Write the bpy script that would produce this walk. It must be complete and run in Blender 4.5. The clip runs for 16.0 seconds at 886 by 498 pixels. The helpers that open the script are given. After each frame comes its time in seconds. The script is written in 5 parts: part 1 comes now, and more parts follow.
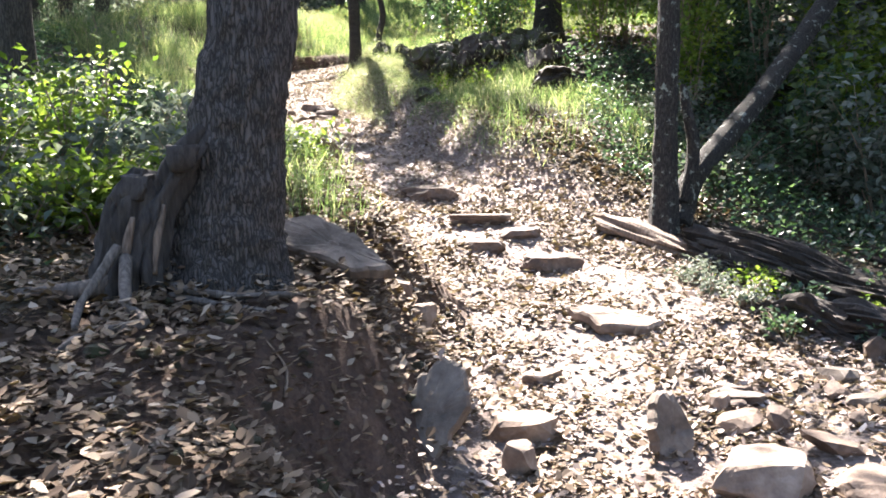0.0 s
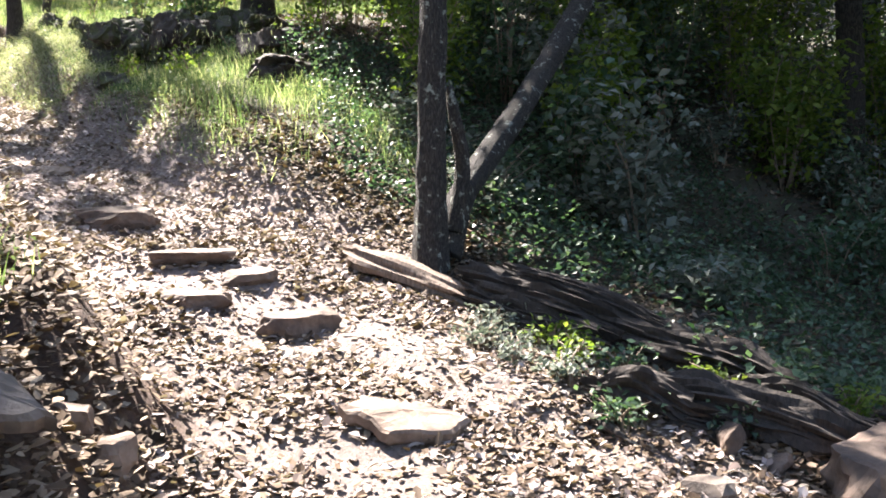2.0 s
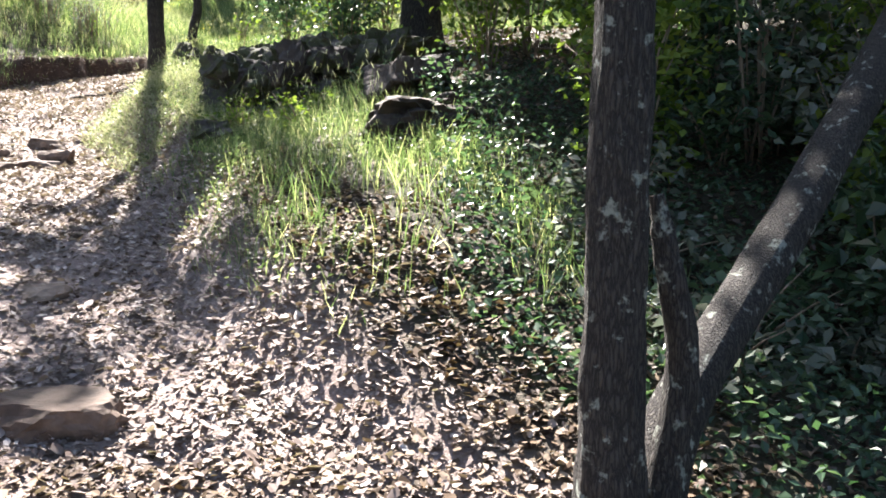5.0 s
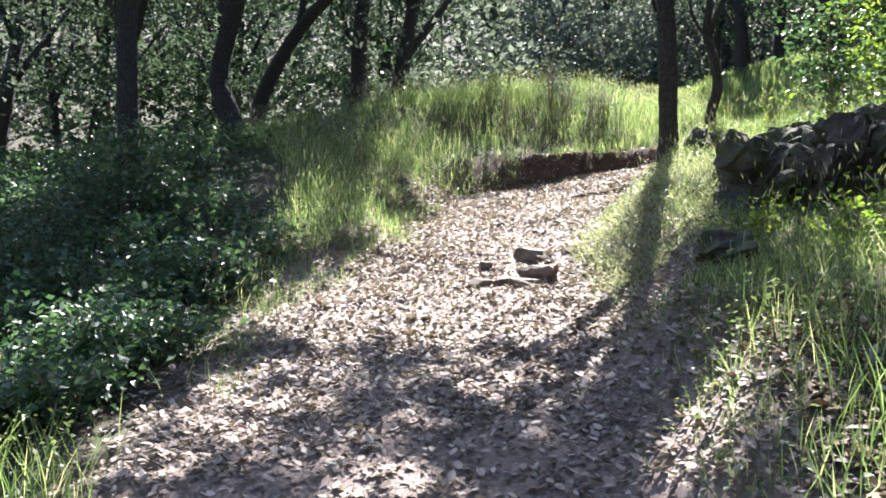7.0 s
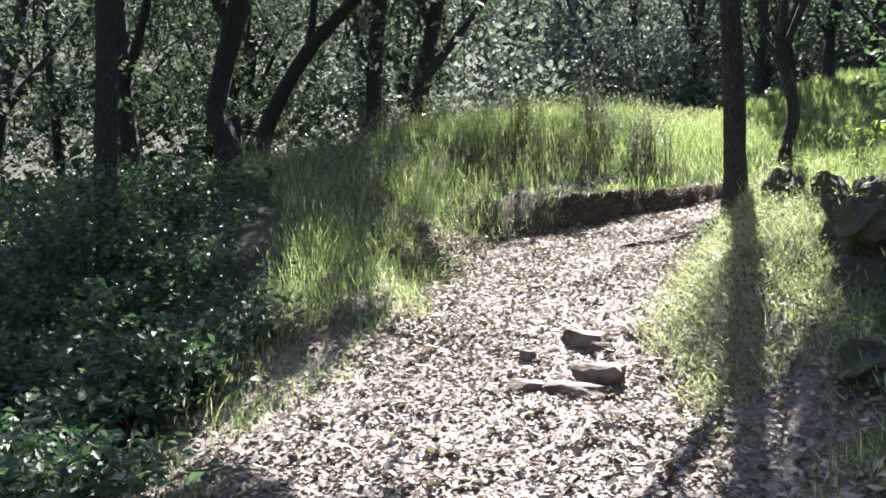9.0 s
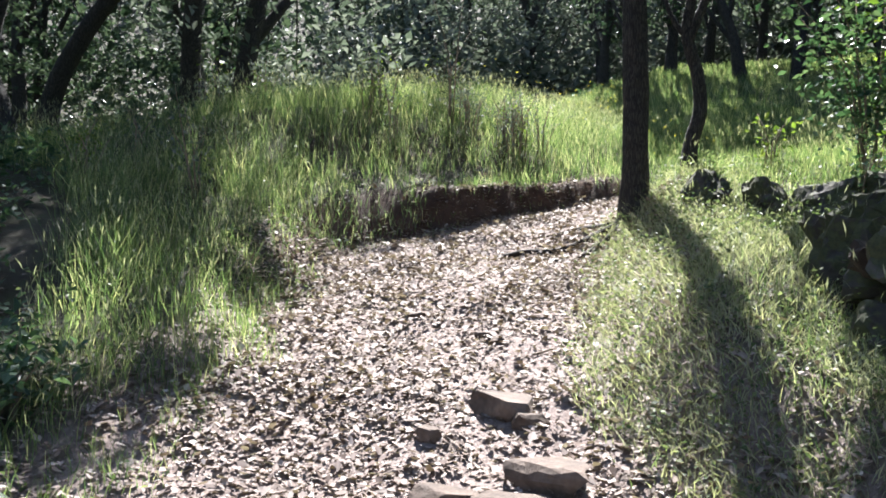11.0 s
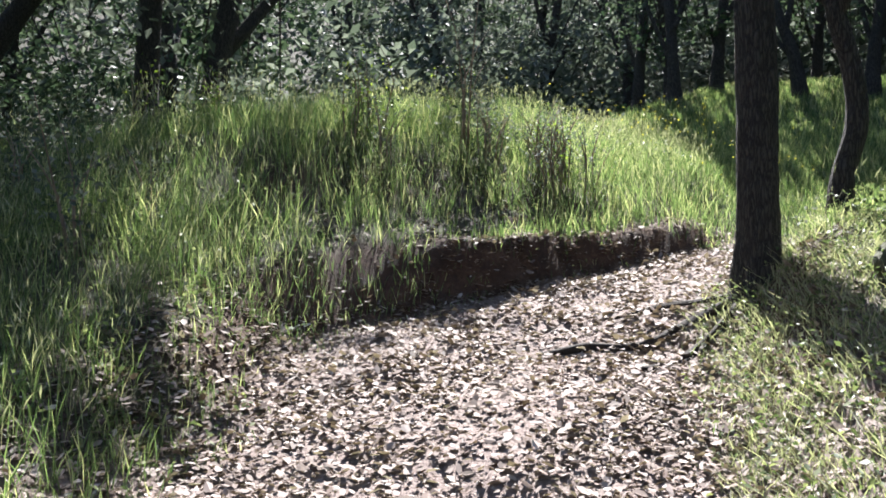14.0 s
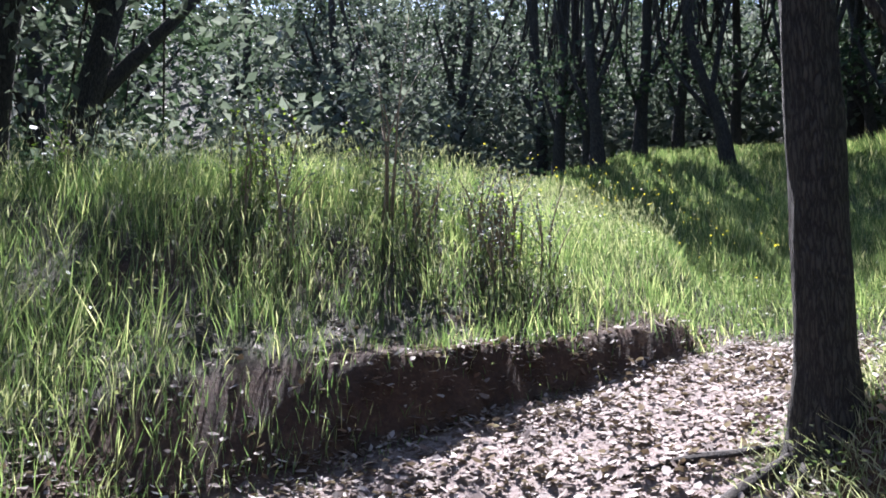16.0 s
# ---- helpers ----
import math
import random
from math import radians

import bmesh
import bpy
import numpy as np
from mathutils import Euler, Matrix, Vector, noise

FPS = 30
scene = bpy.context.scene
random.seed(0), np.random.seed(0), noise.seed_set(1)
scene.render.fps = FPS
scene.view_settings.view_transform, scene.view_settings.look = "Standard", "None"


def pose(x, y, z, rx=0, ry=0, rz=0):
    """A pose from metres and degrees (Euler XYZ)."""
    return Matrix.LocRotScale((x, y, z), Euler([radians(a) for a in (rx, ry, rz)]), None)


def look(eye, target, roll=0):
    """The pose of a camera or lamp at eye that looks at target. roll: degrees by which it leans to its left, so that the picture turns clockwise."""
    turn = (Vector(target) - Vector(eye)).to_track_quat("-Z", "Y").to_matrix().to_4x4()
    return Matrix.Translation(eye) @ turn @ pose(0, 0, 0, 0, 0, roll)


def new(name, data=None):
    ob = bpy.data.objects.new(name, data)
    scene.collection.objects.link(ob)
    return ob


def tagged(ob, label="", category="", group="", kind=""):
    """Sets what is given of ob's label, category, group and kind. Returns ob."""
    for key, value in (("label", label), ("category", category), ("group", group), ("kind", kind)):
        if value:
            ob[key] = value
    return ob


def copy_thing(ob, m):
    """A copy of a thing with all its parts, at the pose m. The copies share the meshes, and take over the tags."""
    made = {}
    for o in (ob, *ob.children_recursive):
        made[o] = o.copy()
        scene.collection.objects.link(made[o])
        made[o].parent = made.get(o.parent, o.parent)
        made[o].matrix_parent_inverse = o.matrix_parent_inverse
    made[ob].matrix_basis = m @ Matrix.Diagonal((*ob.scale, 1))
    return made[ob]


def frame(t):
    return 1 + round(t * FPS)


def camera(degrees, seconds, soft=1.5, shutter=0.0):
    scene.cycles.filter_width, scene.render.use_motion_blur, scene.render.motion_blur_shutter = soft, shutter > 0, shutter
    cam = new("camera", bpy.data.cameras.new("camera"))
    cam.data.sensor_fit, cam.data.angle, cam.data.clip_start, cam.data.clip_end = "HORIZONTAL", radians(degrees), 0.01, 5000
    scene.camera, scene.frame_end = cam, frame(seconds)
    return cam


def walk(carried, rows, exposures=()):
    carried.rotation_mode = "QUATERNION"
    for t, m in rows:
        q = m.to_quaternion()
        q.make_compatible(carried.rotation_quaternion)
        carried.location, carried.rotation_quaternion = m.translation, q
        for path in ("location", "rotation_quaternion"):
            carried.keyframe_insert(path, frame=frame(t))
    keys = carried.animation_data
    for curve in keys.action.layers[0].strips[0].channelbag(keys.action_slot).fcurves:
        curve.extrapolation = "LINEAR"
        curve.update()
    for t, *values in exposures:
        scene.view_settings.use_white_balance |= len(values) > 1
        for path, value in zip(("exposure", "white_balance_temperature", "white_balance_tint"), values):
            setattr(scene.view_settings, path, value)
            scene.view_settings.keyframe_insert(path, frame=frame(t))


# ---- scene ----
cam = camera(55.1, 16.0, soft=1.75)
METRES, EYE, TILT, LEAN, TURN = 12.5, 1.5, -7.0, 1.0, 0.0
ROWS = [
    (0.0, 0.0, 0.0, 0.0, -0.0, 0.0, 0.0),
    (0.5, -0.0052, 0.0238, 0.0069, -6.15, -0.36, 0.39),
    (1.0, -0.0057, 0.0504, 0.0136, -11.96, -0.79, 0.95),
    (1.5, -0.0055, 0.0794, 0.0177, -16.74, -0.77, 1.48),
    (2.0, -0.0021, 0.1125, 0.0237, -20.01, -0.84, 1.13),
    (2.5, 0.009, 0.1417, 0.0339, -20.64, -1.09, 1.12),
    (3.0, 0.0211, 0.1757, 0.0442, -20.66, -1.35, 0.75),
    (5.5, 0.0732, 0.3354, 0.0895, 2.38, 0.31, -1.07),
    (6.0, 0.0659, 0.3748, 0.098, 12.4, 1.68, -2.43),
    (6.5, 0.0604, 0.407, 0.1035, 21.69, 3.4, -3.35),
    (7.0, 0.0484, 0.4377, 0.1115, 27.71, 4.35, -3.64),
    (7.5, 0.0377, 0.4584, 0.1215, 31.42, 4.85, -4.09),
    (8.0, 0.0237, 0.4816, 0.1314, 32.6, 5.34, -4.26),
    (8.5, 0.0096, 0.5044, 0.1406, 31.85, 5.57, -3.96),
    (9.0, -0.0045, 0.5244, 0.1502, 29.1, 5.29, -3.52),
    (9.5, -0.0184, 0.5472, 0.1599, 26.08, 4.54, -2.94),
    (10.0, -0.0402, 0.5709, 0.1654, 22.28, 3.96, -2.94),
    (12.5, -0.1079, 0.7062, 0.1944, 13.98, 5.59, -3.61),
    (13.0, -0.1139, 0.737, 0.1997, 15.31, 5.63, -3.55),
    (13.5, -0.1208, 0.7669, 0.2059, 16.71, 6.16, -3.2),
    (14.0, -0.1318, 0.7935, 0.2138, 17.5, 6.8, -3.21),
    (14.5, -0.1455, 0.8177, 0.2217, 16.63, 7.43, -3.44),
    (15.0, -0.159, 0.8394, 0.2286, 13.8, 8.17, -3.38),
    (15.5, -0.1709, 0.8663, 0.237, 10.1, 8.63, -3.32),
    (16.0, -0.1727, 0.8902, 0.2452, 10.8, 11.14, -2.29),
]
walk(cam, [(t, pose(0, 0, EYE, TILT, LEAN, TURN) @ pose(METRES * x, METRES * y, METRES * z, 90 + pitch, roll, yaw)) for t, x, y, z, yaw, pitch, roll in ROWS], exposures=[(0.0, 3.35, 6950, 13), (1.0, 3.22, 6950, 13), (2.5, 3.12, 6950, 13), (5.5, 2.95, 6650, 11), (7.0, 2.82, 6400, 10), (10.0, 2.57, 6300, 9), (12.5, 2.24, 6250, 10), (14.5, 2.25, 6300, 10), (15.5, 2.5, 6200, 11), (16.0, 2.28, 5900, 17)])

# ---------------------------------------------------------------- light
SUN_AZ, SUN_EL = 13.0, 50.0          # degrees: azimuth towards the left of +y, height
world = bpy.data.worlds.new("sky")
world.use_nodes = True
scene.world = world
_n = world.node_tree.nodes
_sky = _n.new("ShaderNodeTexSky")
_sky.sky_type = "NISHITA"
_sky.sun_disc = False
_sky.sun_elevation = radians(SUN_EL)
_sky.sun_rotation = radians(-SUN_AZ)
_n["Background"].inputs[1].default_value = 0.067
world.node_tree.links.new(_sky.outputs[0], _n["Background"].inputs[0])
SUN_WAY = Vector((-math.sin(radians(SUN_AZ)) * math.cos(radians(SUN_EL)), math.cos(radians(SUN_AZ)) * math.cos(radians(SUN_EL)), math.sin(radians(SUN_EL))))
_sun = bpy.data.lights.new("sun", "SUN")
_sun.energy, _sun.angle, _sun.color = 5.0, radians(0.6), (1.0, 0.965, 0.93)
sun = new("sun", _sun)
sun.matrix_world = look(SUN_WAY * 60, (0, 0, 0))


# ---------------------------------------------------------------- terrain
# terrain begin
def fade(a):
    a = np.clip(a, 0.0, 1.0)
    return a * a * (3 - 2 * a)


def lattice(i, j, seed):
    v = np.sin(i * 127.1 + j * 311.7 + seed * 74.7) * 43758.5453
    return v - np.floor(v)


def vnoise(x, y, seed=0):
    """Smooth noise of the plane, 0 to 1."""
    x, y = np.asarray(x, float), np.asarray(y, float)
    i, j = np.floor(x), np.floor(y)
    fx, fy = x - i, y - j
    fx, fy = fx * fx * (3 - 2 * fx), fy * fy * (3 - 2 * fy)
    a, b = lattice(i, j, seed), lattice(i + 1, j, seed)
    c, d = lattice(i, j + 1, seed), lattice(i + 1, j + 1, seed)
    return (a * (1 - fx) + b * fx) * (1 - fy) + (c * (1 - fx) + d * fx) * fy


# the trail from south to north: y, middle x, height, half width left and right
TRAIL = [
    (-9, 0.2, -0.75, 0.9, 1.1), (0, 0.35, 0.08, 0.7, 1.2), (2, 0.5, 0.24, 0.6, 1.1), (3, 0.62, 0.36, 0.62, 1.0),
    (4.2, 0.72, 0.52, 0.6, 0.85), (5.7, 0.5, 0.82, 0.6, 0.75), (6.9, 0.2, 1.17, 0.8, 0.55), (7.9, -0.5, 1.37, 1.2, 0.38),
    (9.5, -1.2, 1.57, 1.5, 0.65), (10.5, -1.7, 1.77, 1.3, 0.8), (12, -2.1, 2.12, 1.1, 0.8), (13.7, -2.3, 2.42, 1.2, 0.75), (14.4, -2.1, 2.58, 1.4, 0.45),
    (15, -1.7, 2.77, 1.2, 0.5), (16, -0.9, 2.98, 0.85, 0.7), (18, -0.2, 3.35, 1.0, 0.8), (20, 0.2, 3.9, 2.0, 0.7), (22, 0.5, 4.5, 3.4, 0.7), (26, 1, 5.9, 3, 0.7), (60, 3, 8.5, 0.7, 0.7)]
# the sides: y, rise over the trail 0.6, 3 and 8 m left of its edge, and the same right of it
SIDES = [
    (-9, 0.3, 0.7, 0.9, 0.1, 0.2, 0.2), (0, 0.45, 0.8, 0.9, 0.1, 0.1, -0.1), (3, 0.6, 0.75, 0.6, 0.1, -0.05, -0.3),
    (4.2, 0.5, 0.7, 0.4, 0.0, -0.24, -0.36), (5.7, 0.55, 0.5, 0.0, -0.07, -0.38, -0.45), (6.9, 0.15, 0.0, -0.6, 0.14, -0.5, -0.7),
    (7.9, 0.0, -0.5, -0.7, 0.38, 0.2, -0.6), (9.5, 0.0, -0.5, -0.3, 0.35, 0.75, 0.4), (10.5, 0.08, -0.1, 0.2, 0.35, 0.75, 0.7),
    (12, 0.22, 0.5, 0.35, 0.4, 0.7, 0.9), (13.7, 0.40, 0.88, 0.35, 0.45, 0.7, 1.0), (14.4, 0.34, 0.95, 0.35, 0.5, 0.7, 0.9), (15, 0.32, 1.0, 0.35, 0.4, 0.55, 0.8),
    (15.5, 0.28, 1.0, 0.35, 0.3, 0.5, 0.7), (16, 0.10, 1.0, 0.35, 0.2, 0.4, 0.6), (16.6, 0.14, 0.98, 0.35, 0.18, 0.35, 0.55), (17.2, 0.34, 0.95, 0.3, 0.15, 0.3, 0.5), (18, 0.45, 0.78, 0.2, 0.1, 0.2, 0.4), (20, 0.2, -0.1, -0.3, 0.1, 0.1, 0.2), (22, 0.0, -0.7, -0.9, 0.0, 0.0, 0.1), (26, -0.2, -1.4, -1.5, 0.0, 0.0, 0.1), (60, 0.2, 0.5, 0.5, 0.1, 0.2, 0.3)]
_fine = np.arange(-12, 64, 0.1)


def profile(rows, column):
    values = np.interp(_fine, [r[0] for r in rows], [r[column] for r in rows])
    kernel = np.exp(-0.5 * (np.arange(-15, 16) * 0.1 / 0.45) ** 2)
    return np.convolve(np.pad(values, 15, "edge"), kernel / kernel.sum(), "valid")


_trail = [profile(TRAIL, k) for k in range(1, 5)]
_sides = [profile(SIDES, k) for k in range(1, 7)]


def side(x, y):
    """How far outside the trail's edge a point lies: left, right."""
    xc, wl, wr = (np.interp(y, _fine, _trail[k]) for k in (0, 2, 3))
    wob = 0.35 * (vnoise(x * 0.3, y * 1.3, 5) - 0.5)
    return xc - wl - x + wob, x - xc - wr + wob


def height(x, y):
    """The ground's height."""
    x, y = np.asarray(x, float), np.asarray(y, float)
    left, right = side(x, y)
    zc = np.interp(y, _fine, _trail[1])
    l1, l2, l3, r1, r2, r3 = (np.interp(y, _fine, s) for s in _sides)
    cut = fade((y - 13.8) / 0.5) * fade((17.0 - y) / 0.8) * fade((x + 3.6) / 0.7)   # the undercut face of the mound is steep
    left = left + cut * (0.22 * (vnoise(x * 2.3 + 0.4, y * 2.3, 31) - 0.5) + 0.16 * (vnoise(x * 7, y * 7, 32) - 0.5) + 0.1 * (vnoise(x * 15, y * 15, 34) - 0.5))
    z = zc + l1 * fade((left + 0.1 - 0.09 * cut) / (0.6 - 0.44 * cut)) + (l2 - l1) * fade((left - 0.3) / (2.8 - 0.6 * cut)) + (l3 - l2) * fade((left - 2.0) / 4.6)
    z = z + r1 * fade((right + 0.1) / 0.6) + (r2 - r1) * fade((right - 0.3) / 2.8) + (r3 - r2) * fade((right - 2.5) / 6)
    z = z + 13 * fade((np.hypot(x + 1, y - 9) - 19) / 40)
    z = z + 0.16 * np.exp(-((x + 1.35) ** 2 + (y - 14.5) ** 2) / 0.5)     # the rise about the oak's roots
    out = np.clip(np.maximum(left, right) / 1.5, 0, 1)
    z = z + (0.10 + 0.10 * out) * (vnoise(x * 0.9, y * 0.9, 1) - 0.5) + 0.05 * (vnoise(x * 2.7, y * 2.7, 2) - 0.5)
    z = z + 0.022 * (vnoise(x * 8, y * 8, 3) - 0.5) + (0.006 + 0.012 * out) * (vnoise(x * 21, y * 21, 4) - 0.5)
    bank = fade((left + 0.2) / 0.3) * fade((1.8 - left) / 0.6) * fade((6.5 - y) / 1.5)
    z = z + bank * (0.09 * (vnoise(x * 4, y * 4, 21) - 0.5) + 0.06 * (vnoise(x * 11, y * 11, 22) - 0.5) + 0.03 * (vnoise(x * 26, y * 26, 23) - 0.5))
    return z
# terrain end


# ---------------------------------------------------------------- materials
def material(name):
    m = bpy.data.materials.new(name)
    m.use_nodes = True
    t = m.node_tree
    return m, t, t.nodes["Principled BSDF"]


def node(t, kind, **settings):
    n = t.nodes.new(kind)
    for key, value in settings.items():
        if key in n.inputs:
            n.inputs[key].default_value = value
    return n


def ramp(t, source, stops):
    n = t.nodes.new("ShaderNodeValToRGB")
    while len(n.color_ramp.elements) < len(stops):
        n.color_ramp.elements.new(0.5)
    for e, (p, c) in zip(n.color_ramp.elements, stops):
        e.position, e.color = p, (*c, 1) if len(c) == 3 else c
    t.links.new(source, n.inputs[0])
    return n.outputs[0]


def mixed(t, factor, a, b, mode="MIX"):
    n = t.nodes.new("ShaderNodeMix")
    n.data_type, n.blend_type = "RGBA", mode
    for socket, v in ((n.inputs[0], factor), (n.inputs[6], a), (n.inputs[7], b)):
        if isinstance(v, (int, float)):
            socket.default_value = v
        elif isinstance(v, tuple):
            socket.default_value = (*v, 1)
        else:
            t.links.new(v, socket)
    return n.outputs[2]


def noise_at(t, vector, scale, detail=4.0, rough=0.6):
    n = node(t, "ShaderNodeTexNoise", Scale=scale, Detail=detail, Roughness=rough)
    if vector is not None:
        t.links.new(vector, n.inputs["Vector"])
    return n.outputs["Fac"]


def bumped(t, bsdf, source, strength, distance):
    n = node(t, "ShaderNodeBump", Strength=strength, Distance=distance)
    t.links.new(source, n.inputs["Height"])
    t.links.new(n.outputs[0], bsdf.inputs["Normal"])
    return n


def place_of(t):
    return t.nodes.new("ShaderNodeNewGeometry").outputs["Position"]


def soil_material():
    m, t, b = material("forest_soil")
    p = place_of(t)
    trail = node(t, "ShaderNodeAttribute")
    trail.attribute_name = "trail"
    bare = node(t, "ShaderNodeAttribute")
    bare.attribute_name = "bare"
    fine, mid = noise_at(t, p, 55, 6, 0.7), noise_at(t, p, 7, 5)
    humus = ramp(t, mid, [(0.3, (0.022, 0.018, 0.011)), (0.5, (0.042, 0.034, 0.02)), (0.7, (0.04, 0.05, 0.02))])
    dust = ramp(t, fine, [(0.25, (0.10, 0.073, 0.064)), (0.5, (0.215, 0.166, 0.15)), (0.75, (0.33, 0.27, 0.25))])
    # red bare soil, darkened to include the deep shade under the cut bank
    red = ramp(t, mixed(t, 0.5, mid, fine), [(0.32, (0.018, 0.010, 0.007)), (0.5, (0.056, 0.029, 0.018)), (0.68, (0.13, 0.077, 0.05))])
    c = mixed(t, trail.outputs["Fac"], humus, dust)
    c = mixed(t, bare.outputs["Fac"], c, red)
    t.links.new(c, b.inputs["Base Color"])
    b.inputs["Roughness"].default_value = 0.95
    bumped(t, b, mixed(t, 0.5, fine, noise_at(t, p, 22, 6, 0.7)), 1.0, 0.03)
    return m


def leafy(name, stops, translucent=0.45, gloss=0.35, rough=0.5, glow=(1.25, 1.32, 0.8), dry=0.0):
    """A leaf or blade: colour by piece, light passing through."""
    m, t, b = material(name)
    g = t.nodes.new("ShaderNodeNewGeometry")
    c = ramp(t, g.outputs["Random Per Island"], stops)
    c = mixed(t, noise_at(t, g.outputs["Position"], 3, 3), c, mixed(t, 1.0, c, (0.72, 0.72, 0.6), "MULTIPLY"))
    if dry:
        spot = ramp(t, noise_at(t, g.outputs["Position"], 0.8, 3), [(0.42, (0, 0, 0)), (0.68, (dry,) * 3)])
        c = mixed(t, spot, c, mixed(t, 1.0, c, (1.4, 1.42, 1.25), "MULTIPLY"))
    t.links.new(c, b.inputs["Base Color"])
    b.inputs["Roughness"].default_value = rough
    b.inputs["Specular IOR Level"].default_value = gloss
    tr = t.nodes.new("ShaderNodeBsdfTranslucent")
    bright = mixed(t, 1.0, c, glow, "MULTIPLY")
    t.links.new(bright, tr.inputs[0])
    mx = t.nodes.new("ShaderNodeMixShader")
    mx.inputs[0].default_value = translucent
    t.links.new(b.outputs[0], mx.inputs[1])
    t.links.new(tr.outputs[0], mx.inputs[2])
    t.links.new(mx.outputs[0], t.nodes["Material Output"].inputs[0])
    return m


def bark_material(name, dark, light, lichen=0.0, scale=1.0):
    m, t, b = material(name)
    p = t.nodes.new("ShaderNodeTexCoord").outputs["Object"]
    mp = node(t, "ShaderNodeMapping", Scale=(38 * scale, 38 * scale, 7 * scale))
    t.links.new(p, mp.inputs[0])
    v = node(t, "ShaderNodeTexVoronoi", Scale=1.0, Randomness=1.0)
    v.feature = "DISTANCE_TO_EDGE"
    wander = node(t, "ShaderNodeTexNoise", Scale=0.45, Detail=4.0, Roughness=0.7)
    t.links.new(mp.outputs[0], wander.inputs["Vector"])
    wob = mixed(t, 1.0, mp.outputs[0], mixed(t, 1.0, wander.outputs["Color"], (2.6, 2.6, 2.6), "MULTIPLY"), "ADD")
    t.links.new(wob, v.inputs["Vector"])
    ridge = v.outputs["Distance"]
    fine = noise_at(t, mp.outputs[0], 2.2, 6, 0.7)
    c = ramp(t, ridge, [(0.0, dark), (0.22, light), (1.0, tuple(x * 1.25 for x in light))])
    c = mixed(t, fine, mixed(t, 1.0, c, (0.45, 0.45, 0.45), "MULTIPLY"), c)
    if lichen:
        spot = ramp(t, noise_at(t, p, 16, 5, 0.65), [(0.58, (0, 0, 0)), (0.66, (lichen,) * 3)])
        c = mixed(t, spot, c, (0.42, 0.46, 0.40))
    t.links.new(c, b.inputs["Base Color"])
    b.inputs["Roughness"].default_value = 0.92
    rise = mixed(t, 0.35, ramp(t, ridge, [(0, (0, 0, 0)), (0.3, (1, 1, 1))]), fine)
    bumped(t, b, rise, 1.0, 0.02)
    return m


def stone_material(name, dark, mid, light, moss=0.0):
    m, t, b = material(name)
    p = t.nodes.new("ShaderNodeTexCoord").outputs["Object"]
    info = t.nodes.new("ShaderNodeObjectInfo")
    big, fine = noise_at(t, p, 6, 5, 0.65), noise_at(t, p, 45, 6, 0.75)
    c = ramp(t, big, [(0.3, dark), (0.5, mid), (0.72, light)])
    c = mixed(t, fine, mixed(t, 1.0, c, (0.55, 0.52, 0.5), "MULTIPLY"), c)
    c = mixed(t, info.outputs["Random"], c, mixed(t, 1.0, c, (0.75, 0.7, 0.66), "MULTIPLY"))
    if moss:
        n = t.nodes.new("ShaderNodeNewGeometry")
        spot = ramp(t, noise_at(t, p, 11, 4, 0.6), [(0.62 - 0.2 * moss, (0, 0, 0)), (0.7 - 0.2 * moss, (1, 1, 1))])
        c = mixed(t, spot, c, ramp(t, fine, [(0.3, (0.022, 0.024, 0.010)), (0.7, (0.075, 0.078, 0.03))]))
    t.links.new(c, b.inputs["Base Color"])
    b.inputs["Roughness"].default_value = 0.85
    bumped(t, b, mixed(t, 0.5, big, fine), 0.6, 0.02)
    return m


def wood_material(name, dark, light):
    m, t, b = material(name)
    p = t.nodes.new("ShaderNodeTexCoord").outputs["Object"]
    mp = node(t, "ShaderNodeMapping", Scale=(60, 60, 9))
    t.links.new(p, mp.inputs[0])
    grain = noise_at(t, mp.outputs[0], 1.0, 5, 0.65)
    t.links.new(ramp(t, grain, [(0.3, dark), (0.7, light)]), b.inputs["Base Color"])
    b.inputs["Roughness"].default_value = 0.9
    bumped(t, b, grain, 0.8, 0.012)
    return m


SOIL = soil_material()
LITTER = leafy("dry_oak_leaf", [(0.0, (0.10, 0.07, 0.064)), (0.3, (0.21, 0.158, 0.147)), (0.6, (0.31, 0.246, 0.236)), (0.88, (0.41, 0.342, 0.335)), (1.0, (0.53, 0.466, 0.46))], 0.1, 0.2, 0.65)
# brown bank leaves, toned down further for the shade they lie in
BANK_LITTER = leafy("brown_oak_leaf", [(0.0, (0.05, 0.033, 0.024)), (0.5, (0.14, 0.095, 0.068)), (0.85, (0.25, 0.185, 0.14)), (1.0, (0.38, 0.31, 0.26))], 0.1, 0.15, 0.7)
# litter in darker browns than the leaves on the trail
DARK_LITTER = leafy("dark_oak_leaf", [(0.0, (0.035, 0.022, 0.016)), (0.6, (0.11, 0.07, 0.05)), (1.0, (0.26, 0.18, 0.13))], 0.1, 0.4, 0.6)
GRASS = leafy("meadow_grass", [(0.0, (0.04, 0.07, 0.032)), (0.4, (0.092, 0.137, 0.066)), (0.75, (0.17, 0.218, 0.115)), (0.92, (0.34, 0.35, 0.235)), (1.0, (0.48, 0.455, 0.33))], 0.5, 0.4, 0.5, (1.6, 1.68, 1.1), 1.0)
HERB = leafy("herb_leaf", [(0.0, (0.06, 0.09, 0.045)), (0.5, (0.12, 0.155, 0.085)), (1.0, (0.26, 0.28, 0.18))], 0.42, 0.3, 0.5)
